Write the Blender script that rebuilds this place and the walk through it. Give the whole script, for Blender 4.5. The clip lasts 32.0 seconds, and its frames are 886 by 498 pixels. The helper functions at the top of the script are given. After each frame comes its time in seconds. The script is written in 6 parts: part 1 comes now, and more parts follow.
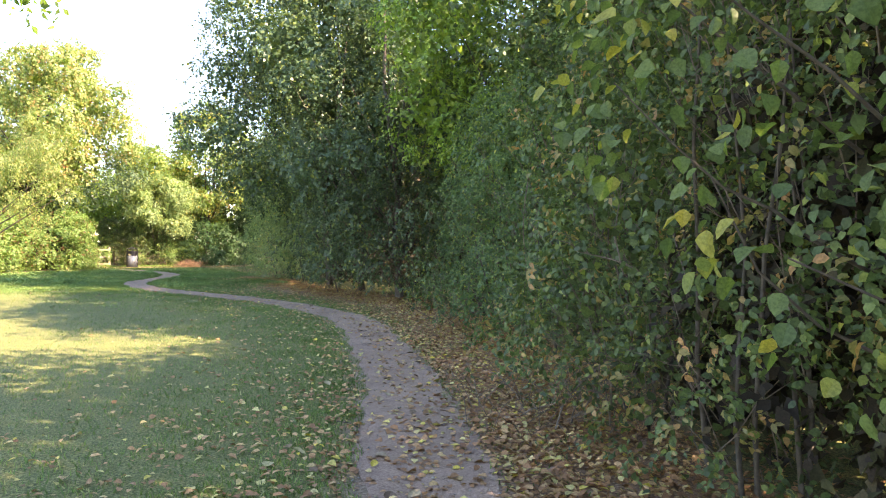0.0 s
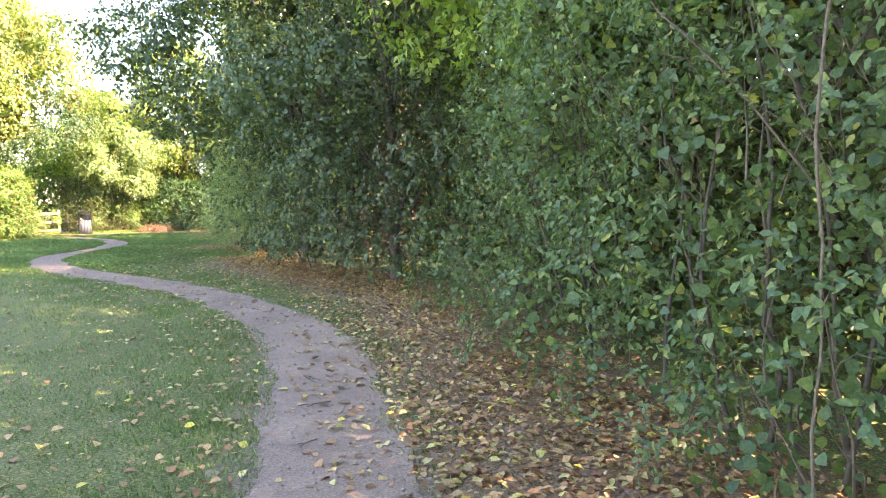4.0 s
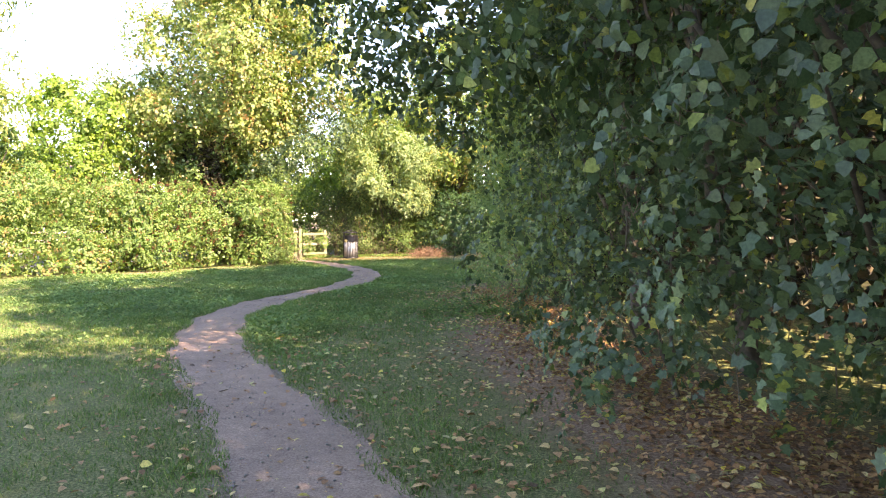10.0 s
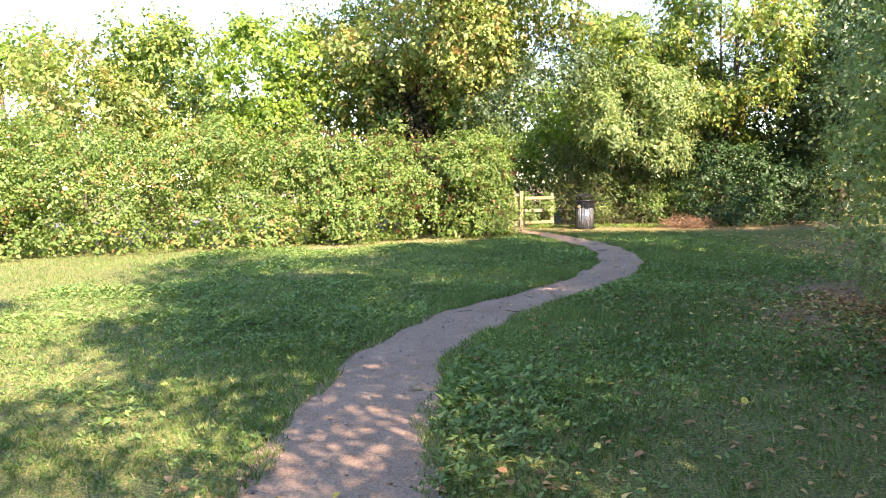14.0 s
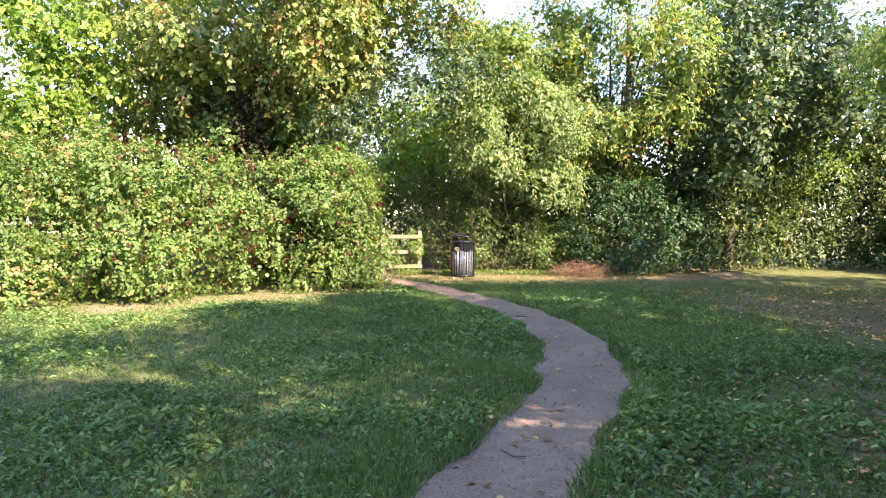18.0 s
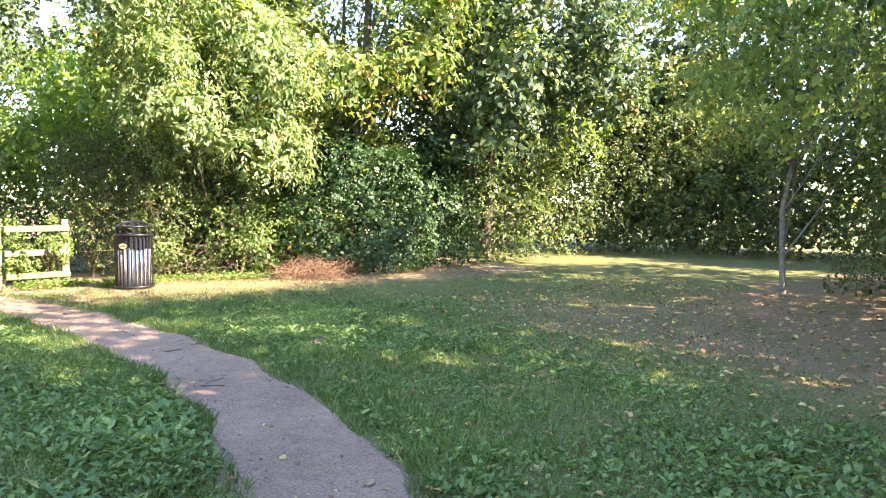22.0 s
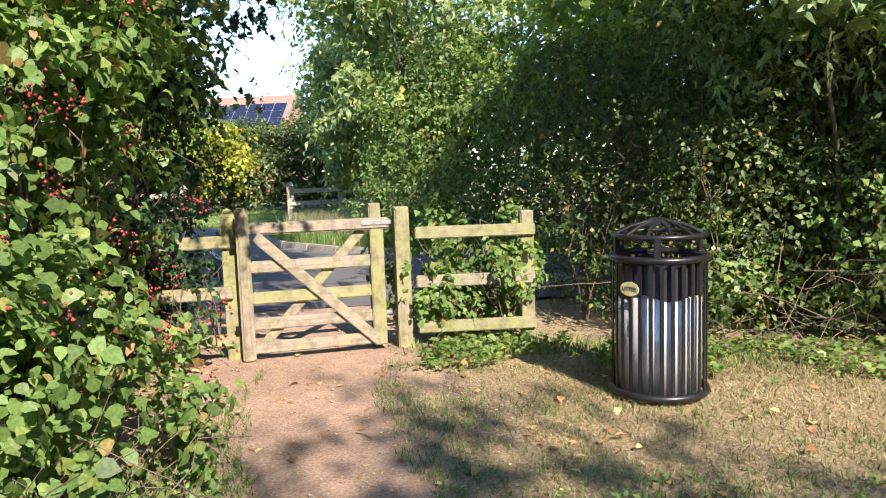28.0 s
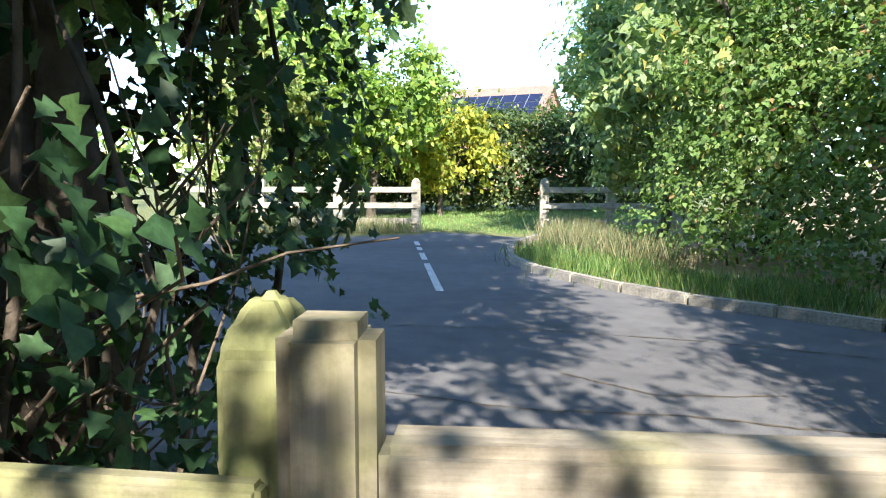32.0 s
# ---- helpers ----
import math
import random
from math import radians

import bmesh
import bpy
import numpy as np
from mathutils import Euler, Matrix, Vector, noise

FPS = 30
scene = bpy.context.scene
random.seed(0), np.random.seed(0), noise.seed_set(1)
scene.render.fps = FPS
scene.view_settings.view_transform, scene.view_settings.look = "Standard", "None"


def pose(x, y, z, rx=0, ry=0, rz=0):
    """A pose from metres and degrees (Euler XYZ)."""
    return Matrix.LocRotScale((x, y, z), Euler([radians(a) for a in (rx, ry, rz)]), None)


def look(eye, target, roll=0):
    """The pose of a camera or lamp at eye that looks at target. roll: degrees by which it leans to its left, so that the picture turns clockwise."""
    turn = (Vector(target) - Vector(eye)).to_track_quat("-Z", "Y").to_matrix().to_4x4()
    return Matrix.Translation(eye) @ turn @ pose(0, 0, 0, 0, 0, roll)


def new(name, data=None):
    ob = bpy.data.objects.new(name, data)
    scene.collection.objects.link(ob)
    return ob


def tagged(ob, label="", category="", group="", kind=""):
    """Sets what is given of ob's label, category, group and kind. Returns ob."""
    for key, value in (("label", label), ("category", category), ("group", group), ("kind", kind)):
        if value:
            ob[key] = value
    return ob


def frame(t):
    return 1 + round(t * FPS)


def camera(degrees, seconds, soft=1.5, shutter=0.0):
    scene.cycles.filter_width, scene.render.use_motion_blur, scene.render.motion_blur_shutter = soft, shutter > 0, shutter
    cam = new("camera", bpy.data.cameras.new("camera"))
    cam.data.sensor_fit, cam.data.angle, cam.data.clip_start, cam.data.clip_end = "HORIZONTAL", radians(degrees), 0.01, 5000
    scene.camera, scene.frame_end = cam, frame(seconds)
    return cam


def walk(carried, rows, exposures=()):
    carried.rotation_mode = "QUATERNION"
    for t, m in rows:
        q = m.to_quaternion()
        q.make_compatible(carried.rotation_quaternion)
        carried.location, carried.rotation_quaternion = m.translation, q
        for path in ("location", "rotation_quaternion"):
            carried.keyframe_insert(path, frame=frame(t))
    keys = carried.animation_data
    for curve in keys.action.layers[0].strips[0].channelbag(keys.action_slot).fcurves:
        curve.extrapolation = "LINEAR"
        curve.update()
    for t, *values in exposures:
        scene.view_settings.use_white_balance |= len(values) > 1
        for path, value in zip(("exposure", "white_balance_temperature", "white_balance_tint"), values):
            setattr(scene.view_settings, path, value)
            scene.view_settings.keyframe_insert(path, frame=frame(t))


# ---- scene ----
cam = camera(63.1, 32.0, soft=1.1)

# seconds, eye x, y, z, heading to the left of +y, tilt up, roll
PATH = [
    (0, -7.352, -38.075, 1.480, -35.47, -0.45, 0.54),
    (0.5, -6.983, -37.438, 1.471, -35.49, -0.90, 0.45),
    (1, -6.611, -36.805, 1.466, -36.62, -1.74, 0.39),
    (1.5, -6.232, -36.183, 1.464, -36.96, -2.88, 0.12),
    (2, -5.820, -35.521, 1.475, -36.86, -2.64, 0.30),
    (2.5, -5.418, -34.865, 1.467, -36.95, -2.61, 0.32),
    (4.5, -3.451, -32.261, 1.467, -34.48, -4.34, -0.34),
    (5, -3.066, -31.619, 1.463, -34.32, -4.57, -0.12),
    (5.5, -2.769, -30.925, 1.467, -34.74, -4.63, 0.20),
    (6, -2.457, -30.275, 1.480, -32.22, -4.68, -0.05),
    (6.5, -2.226, -29.599, 1.492, -27.32, -3.76, -0.44),
    (7, -1.959, -28.930, 1.505, -22.02, -2.35, -0.18),
    (7.5, -1.754, -28.210, 1.501, -18.65, -2.38, -0.15),
    (8, -1.525, -27.538, 1.486, -15.98, -3.12, -0.35),
    (8.5, -1.319, -26.790, 1.493, -14.54, -3.01, -0.32),
    (9, -1.106, -26.042, 1.508, -13.38, -3.00, -0.28),
    (9.5, -0.931, -25.292, 1.528, -12.74, -2.54, -0.01),
    (10, -0.765, -24.529, 1.546, -12.19, -2.47, -0.58),
    (10.5, -0.653, -23.806, 1.548, -8.11, -2.74, -0.63),
    (11, -0.580, -23.073, 1.547, -3.78, -2.77, -0.55),
    (11.5, -0.526, -22.318, 1.546, -1.35, -2.76, -0.94),
    (12, -0.589, -21.557, 1.539, -1.25, -3.71, -1.04),
    (12.5, -0.634, -20.824, 1.540, 0.33, -3.81, -1.08),
    (13, -0.751, -20.131, 1.549, 2.11, -4.09, -0.98),
    (13.5, -0.806, -19.411, 1.530, 4.68, -4.40, -0.86),
    (15.5, -1.359, -17.090, 1.484, 4.06, -8.12, -0.64),
    (16, -1.492, -16.473, 1.494, 1.12, -7.19, -0.31),
    (16.5, -1.600, -15.854, 1.506, -1.97, -6.04, -0.16),
    (17, -1.697, -15.176, 1.517, -3.66, -4.60, 0.07),
    (17.5, -1.758, -14.548, 1.542, -6.23, -3.12, 0.32),
    (18, -1.759, -13.891, 1.562, -9.42, -2.80, 0.76),
    (18.5, -1.718, -13.238, 1.568, -13.64, -2.27, 0.63),
    (19, -1.596, -12.578, 1.540, -17.55, -2.52, -0.08),
    (19.5, -1.445, -11.934, 1.516, -22.73, -2.89, 0.57),
    (20, -1.208, -11.325, 1.507, -26.52, -2.29, 0.92),
    (20.5, -0.971, -10.703, 1.487, -30.04, -2.75, 0.94),
    (21, -0.666, -10.112, 1.474, -31.62, -3.73, 0.24),
    (21.5, -0.407, -9.491, 1.477, -32.51, -4.30, 0.19),
    (22, -0.108, -8.938, 1.451, -31.18, -3.81, 0.34),
    (22.5, 0.195, -8.341, 1.426, -27.10, -3.78, 0.17),
    (23, 0.485, -7.713, 1.423, -21.75, -4.17, -0.10),
    (23.5, 0.713, -7.062, 1.433, -15.14, -5.31, -0.40),
    (24, 0.879, -6.431, 1.452, -9.68, -5.98, -0.74),
    (24.5, 1.037, -5.794, 1.483, -6.17, -5.86, -1.24),
    (25, 1.222, -5.147, 1.478, -2.39, -6.66, -1.89),
    (25.5, 1.343, -4.463, 1.471, 1.83, -6.98, -1.83),
    (27.5, 1.228, -1.696, 1.458, 9.17, -6.34, -1.97),
    (28, 1.123, -1.014, 1.453, 10.36, -6.25, -1.90),
    (28.5, 0.906, -0.425, 1.434, 10.83, -6.35, -1.93),
    (29, 0.691, 0.279, 1.426, 13.63, -5.52, -1.30),
    (29.5, 0.490, 0.878, 1.412, 16.29, -6.56, -1.58),
    (30, 0.247, 1.485, 1.398, 19.87, -8.08, -0.82),
    (30.5, -0.019, 2.100, 1.393, 22.57, -9.30, -0.09),
    (31, -0.315, 2.669, 1.397, 25.78, -9.26, 0.24),
    (31.5, -0.660, 3.162, 1.398, 25.59, -7.14, 0.43),
    (32, -0.944, 3.603, 1.353, 29.50, -5.97, 0.05),
]


def eye_pose(x, y, z, yaw, tilt, roll):
    a, b = radians(yaw), radians(tilt)
    way = Vector((-math.sin(a) * math.cos(b), math.cos(a) * math.cos(b), math.sin(b)))
    e = Vector((x, y, z))
    return look(e, e + way, roll)


EXPOSE = [(0.0, 2.8, 9000, 24), (2.0, 3.2, 8900, 28), (4.5, 3.6, 9100, 28), (6.0, 3.75, 9100, 28), (7.0, 2.9, 9000, 28), (8.0, 3.0, 8900, 28), (9.0, 2.95, 8800, 29), (11.0, 2.6, 8800, 28), (13.0, 2.5, 8500, 25), (16.0, 2.6, 8200, 24), (17.0, 2.55, 8100, 24), (18.0, 2.35, 7900, 24),
          (19.0, 2.4, 7800, 23), (20.0, 2.85, 7800, 23), (21.0, 3.1, 7800, 24), (22.0, 3.1, 7900, 26), (23.0, 2.85, 7900, 28), (24.0, 2.72, 7800, 29), (25.0, 2.2, 7700, 30), (28.0, 1.65, 7050, 18), (29.0, 1.45, 6900, 8), (30.0, 1.35, 6850, 5), (31.0, 1.65, 6700, 3), (32.0, 2.05, 6600, 10)]
walk(cam, [(r[0], eye_pose(*r[1:])) for r in PATH], exposures=EXPOSE)

# ---- sky and sun ----
SUN_AZ = math.atan2(0.585, -0.81)      # clockwise from +y
SUN_EL = radians(39)
world = bpy.data.worlds.new("sky")
scene.world = world
world.use_nodes = True
wn = world.node_tree.nodes
sky = wn.new("ShaderNodeTexSky")
sky.sky_type = "NISHITA"
sky.sun_disc = False
sky.sun_elevation = SUN_EL
sky.sun_rotation = SUN_AZ
sky.air_density, sky.dust_density, sky.ozone_density = 0.85, 0.0, 4.0
wn["Background"].inputs[1].default_value = 0.15
world.node_tree.links.new(sky.outputs[0], wn["Background"].inputs[0])
sun_data = bpy.data.lights.new("sun", "SUN")
sun_data.energy = 3.7
sun_data.angle = radians(0.53)
sun_data.color = (1.0, 0.94, 0.84)
sun = new("sun", sun_data)
SUN_DIR = Vector((math.sin(SUN_AZ) * math.cos(SUN_EL), math.cos(SUN_AZ) * math.cos(SUN_EL), math.sin(SUN_EL)))
sun.matrix_world = look(SUN_DIR * 80, (0, 0, 0))


# ---- materials ----
def mat_base(name, rough=0.7, metal=0.0):
    m = bpy.data.materials.new(name)
    m.use_nodes = True
    n = m.node_tree.nodes
    b = n["Principled BSDF"]
    b.inputs["Roughness"].default_value = rough
    b.inputs["Metallic"].default_value = metal
    return m, n, m.node_tree.links, b


def ramp(n, stops):
    r = n.new("ShaderNodeValToRGB")
    e = r.color_ramp.elements
    while len(e) < len(stops):
        e.new(0.5)
    for k, (p, c) in enumerate(stops):
        e[k].position = p
        e[k].color = (*c, 1)
    return r


def noise_node(n, l, scale, detail=4.0, rough=0.6):
    co = n.new("ShaderNodeTexCoord")
    t = n.new("ShaderNodeTexNoise")
    t.inputs["Scale"].default_value = scale
    t.inputs["Detail"].default_value = detail
    t.inputs["Roughness"].default_value = rough
    l.new(co.outputs["Object"], t.inputs["Vector"])
    return t


def mixc(n, l, fac, a, b, mode="MIX"):
    m = n.new("ShaderNodeMix")
    m.data_type, m.blend_type = "RGBA", mode
    for sock, v in ((m.inputs[0], fac), (m.inputs[6], a), (m.inputs[7], b)):
        if isinstance(v, (int, float)):
            sock.default_value = v
        elif isinstance(v, tuple):
            sock.default_value = (*v, 1)
        else:
            l.new(v, sock)
    return m.outputs[2]


def bump(n, l, b, height, strength=0.4, dist=0.01):
    k = n.new("ShaderNodeBump")
    k.inputs["Strength"].default_value = strength
    k.inputs["Distance"].default_value = dist
    l.new(height, k.inputs["Height"])
    l.new(k.outputs[0], b.inputs["Normal"])


def leaf_mat(name, stops, rough=0.48, through_light=0.36, spot=1.3, gain=1.45):
    """Leaves: every leaf its own tint, patches of tint over the crown, light shining through."""
    m, n, l, b = mat_base(name, rough)
    b.inputs["Specular IOR Level"].default_value = 0.4
    stops = [(p, (c[0] * gain, c[1] * gain, c[2] * gain * 1.1)) for p, c in stops]
    geo = n.new("ShaderNodeNewGeometry")
    r = ramp(n, stops)
    l.new(geo.outputs["Random Per Island"], r.inputs[0])
    t = noise_node(n, l, spot, 2)
    rr = ramp(n, [(0.3, (0.72, 0.75, 0.7)), (0.7, (1.2, 1.18, 1.1))])
    l.new(t.outputs["Fac"], rr.inputs[0])
    col = mixc(n, l, 1.0, r.outputs[0], rr.outputs[0], "MULTIPLY")
    vein = noise_node(n, l, 70, 3)
    vr = ramp(n, [(0.35, (0.72, 0.76, 0.7)), (0.65, (1.25, 1.22, 1.25))])
    l.new(vein.outputs["Fac"], vr.inputs[0])
    col = mixc(n, l, 1.0, col, vr.outputs[0], "MULTIPLY")
    l.new(col, b.inputs["Base Color"])
    tr = n.new("ShaderNodeBsdfTranslucent")
    bright = mixc(n, l, 1.0, col, (1.45, 1.6, 0.95), "MULTIPLY")
    l.new(bright, tr.inputs["Color"])
    mx = n.new("ShaderNodeMixShader")
    mx.inputs[0].default_value = through_light
    l.new(b.outputs[0], mx.inputs[1])
    l.new(tr.outputs[0], mx.inputs[2])
    l.new(mx.outputs[0], n["Material Output"].inputs[0])
    return m


DK, MD, LG, YG, YE, BR = (0.038, 0.06, 0.025), (0.062, 0.1, 0.033), (0.1, 0.145, 0.045), (0.175, 0.205, 0.05), (0.36, 0.28, 0.045), (0.2, 0.1, 0.04)
M_HAZEL = leaf_mat("hazel leaves", [(0, DK), (0.5, MD), (0.85, LG), (0.96, YG), (1, YE)], through_light=0.34)
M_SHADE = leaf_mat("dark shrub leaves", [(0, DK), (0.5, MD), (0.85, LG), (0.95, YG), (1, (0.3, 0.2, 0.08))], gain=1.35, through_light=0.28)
# Near-black brown: the shade deep inside thickets is painted into this leaf colour.
M_INSHADE = leaf_mat("dark brown inner leaves, thicket shade in the colour", [(0, (0.03, 0.022, 0.015)), (0.5, (0.06, 0.045, 0.028)), (0.8, (0.07, 0.075, 0.03)), (1, (0.12, 0.08, 0.04))], 0.8, 0.1, gain=0.9)
M_PRIVET = leaf_mat("privet leaves", [(0, (0.042, 0.08, 0.04)), (0.6, (0.068, 0.115, 0.05)), (0.93, LG), (1, (0.2, 0.2, 0.06))], gain=1.8)
M_MAPLE = leaf_mat("maple leaves", [(0, (0.036, 0.066, 0.034)), (0.6, (0.055, 0.092, 0.045)), (0.9, (0.085, 0.125, 0.05)), (0.985, YG), (1, (0.26, 0.22, 0.05))], gain=1.45, through_light=0.25, rough=0.4)
M_ASH = leaf_mat("ash leaves", [(0, MD), (0.4, LG), (0.75, (0.14, 0.19, 0.055)), (0.93, YG), (1, (0.36, 0.24, 0.06))], gain=1.95)
M_WILLOW = leaf_mat("willow leaves", [(0, (0.085, 0.14, 0.055)), (0.5, (0.14, 0.19, 0.085)), (0.9, (0.19, 0.23, 0.1)), (1, (0.3, 0.26, 0.07))], gain=1.85)
M_POPLAR = leaf_mat("poplar leaves", [(0, (0.075, 0.12, 0.035)), (0.5, (0.14, 0.18, 0.05)), (0.85, (0.2, 0.21, 0.085)), (1, (0.3, 0.24, 0.09))], gain=1.7)
M_BRAMBLE = leaf_mat("bramble leaves", [(0, MD), (0.2, (0.088, 0.145, 0.04)), (0.65, (0.104, 0.172, 0.05)), (0.95, (0.155, 0.195, 0.055)), (1, (0.24, 0.11, 0.06))], gain=1.62)
M_IVY = leaf_mat("ivy leaves", [(0, (0.02, 0.05, 0.02)), (0.7, (0.035, 0.08, 0.03)), (1, (0.07, 0.13, 0.04))], 0.5, 0.2)
M_GOLD = leaf_mat("golden leaves", [(0, (0.13, 0.18, 0.035)), (0.6, (0.25, 0.26, 0.045)), (1, (0.42, 0.35, 0.06))])
M_FRESH = leaf_mat("bright green leaves", [(0, LG), (0.6, (0.13, 0.22, 0.04)), (1, (0.24, 0.3, 0.06))])
M_RUST = leaf_mat("rusty leaves", [(0, (0.12, 0.13, 0.05)), (0.5, (0.24, 0.18, 0.07)), (1, (0.34, 0.17, 0.07))])
M_GRASS = leaf_mat("grass blades", [(0, (0.045, 0.09, 0.026)), (0.6, (0.08, 0.138, 0.038)), (0.92, (0.125, 0.165, 0.05)), (1, (0.28, 0.24, 0.12))], 0.5, 0.3, 0.5, gain=1.65)
M_CLOVER = leaf_mat("clover leaves", [(0, (0.05, 0.1, 0.032)), (0.7, (0.09, 0.15, 0.045)), (1, (0.16, 0.2, 0.065))], 0.55, 0.25, 0.5, gain=2.0)
M_WEED = leaf_mat("dry weeds", [(0, (0.07, 0.1, 0.04)), (0.6, (0.13, 0.14, 0.07)), (1, (0.26, 0.21, 0.13))], 0.7, 0.2)
M_FALLEN = leaf_mat("fallen leaves", [(0, (0.18, 0.085, 0.04)), (0.45, (0.33, 0.165, 0.075)), (0.75, (0.42, 0.26, 0.12)), (0.92, (0.44, 0.38, 0.15)), (1, (0.5, 0.38, 0.06))], 0.6, 0.12, gain=1.5)


def bark(name, dark, light, scale=14):
    m, n, l, b = mat_base(name, 0.85)
    t = noise_node(n, l, scale, 6)
    r = ramp(n, [(0.3, dark), (0.75, light)])
    l.new(t.outputs["Fac"], r.inputs[0])
    l.new(r.outputs[0], b.inputs["Base Color"])
    bump(n, l, b, t.outputs["Fac"], 0.7, 0.02)
    return m


M_BARK = bark("bark", (0.045, 0.035, 0.025), (0.15, 0.12, 0.09))
M_BARKPALE = bark("pale bark", (0.12, 0.1, 0.08), (0.3, 0.27, 0.22))
M_TWIG = bark("dead twigs", (0.1, 0.075, 0.05), (0.26, 0.2, 0.15), 30)


def ground_mat():
    m, n, l, b = mat_base("meadow soil and turf", 0.95)
    big, fine = noise_node(n, l, 0.9, 5), noise_node(n, l, 38, 6, 0.75)
    mid = noise_node(n, l, 7, 5)
    blade = noise_node(n, l, 48, 5, 0.75)
    green = ramp(n, [(0.36, (0.028, 0.042, 0.012)), (0.5, (0.13, 0.15, 0.045)), (0.64, (0.31, 0.3, 0.11))])
    l.new(blade.outputs["Fac"], green.inputs[0])
    worn = ramp(n, [(0.32, (0.75, 0.85, 0.7)), (0.5, (1.0, 1.0, 1.0)), (0.7, (1.3, 1.1, 1.05))])
    l.new(mid.outputs["Fac"], worn.inputs[0])
    turf = mixc(n, l, 1.0, green.outputs[0], worn.outputs[0], "MULTIPLY")
    dry = ramp(n, [(0.34, (0.1, 0.075, 0.04)), (0.5, (0.27, 0.2, 0.115)), (0.66, (0.46, 0.37, 0.22))])
    soil = ramp(n, [(0.34, (0.1, 0.066, 0.048)), (0.5, (0.23, 0.16, 0.122)), (0.66, (0.4, 0.3, 0.24))])
    l.new(fine.outputs["Fac"], soil.inputs[0])
    l.new(fine.outputs["Fac"], dry.inputs[0])
    litter = ramp(n, [(0.34, (0.09, 0.055, 0.035)), (0.5, (0.29, 0.175, 0.105)), (0.66, (0.5, 0.35, 0.23))])
    l.new(fine.outputs["Fac"], litter.inputs[0])
    a = n.new("ShaderNodeAttribute")
    a.attribute_name = "wear"
    sep = n.new("ShaderNodeSeparateColor")
    l.new(a.outputs["Color"], sep.inputs[0])

    def edge(sock):
        ad = n.new("ShaderNodeMath")
        ad.operation = "MULTIPLY_ADD"
        l.new(big.outputs["Fac"], ad.inputs[0])
        ad.inputs[1].default_value = 0.7
        l.new(sock, ad.inputs[2])
        mr = n.new("ShaderNodeMapRange")
        mr.inputs[1].default_value, mr.inputs[2].default_value = 0.55, 0.95
        l.new(ad.outputs[0], mr.inputs[0])
        return mr.outputs[0]

    c = mixc(n, l, edge(sep.outputs[1]), turf, dry.outputs[0])
    c = mixc(n, l, edge(sep.outputs[0]), c, litter.outputs[0])
    c = mixc(n, l, edge(sep.outputs[2]), c, soil.outputs[0])
    l.new(c, b.inputs["Base Color"])
    bump(n, l, b, fine.outputs["Fac"], 0.6, 0.02)
    return m


def grit_mat(name, dark, mid, light, scale=60, strength=0.5, patch=1.2):
    m, n, l, b = mat_base(name, 0.92)
    f, p = noise_node(n, l, scale, 6, 0.75), noise_node(n, l, patch, 4)
    r = ramp(n, [(0.3, dark), (0.52, mid), (0.75, light)])
    l.new(f.outputs["Fac"], r.inputs[0])
    pr = ramp(n, [(0.3, (0.78, 0.76, 0.76)), (0.7, (1.18, 1.16, 1.14))])
    l.new(p.outputs["Fac"], pr.inputs[0])
    q = noise_node(n, l, patch * 7, 5, 0.7)
    qr = ramp(n, [(0.32, (0.83, 0.83, 0.83)), (0.5, (1, 1, 1)), (0.72, (1.16, 1.15, 1.12))])
    l.new(q.outputs["Fac"], qr.inputs[0])
    both = mixc(n, l, 1.0, pr.outputs[0], qr.outputs[0], "MULTIPLY")
    l.new(mixc(n, l, 1.0, r.outputs[0], both, "MULTIPLY"), b.inputs["Base Color"])
    bump(n, l, b, f.outputs["Fac"], strength, 0.01)
    return m


M_GROUND = ground_mat()
M_PATH = grit_mat("trodden gravel and earth", (0.18, 0.117, 0.082), (0.36, 0.25, 0.182), (0.58, 0.44, 0.34), 60, 0.9)
M_ROAD = grit_mat("asphalt", (0.07, 0.07, 0.074), (0.125, 0.125, 0.13), (0.19, 0.188, 0.185), 90, 0.35, 0.5)
M_KERB = grit_mat("kerb concrete", (0.2, 0.19, 0.16), (0.32, 0.3, 0.26), (0.42, 0.4, 0.35), 40, 0.3, 3)
M_LINE = grit_mat("worn white road paint", (0.25, 0.25, 0.25), (0.6, 0.6, 0.58), (0.75, 0.75, 0.72), 30, 0.2, 6)


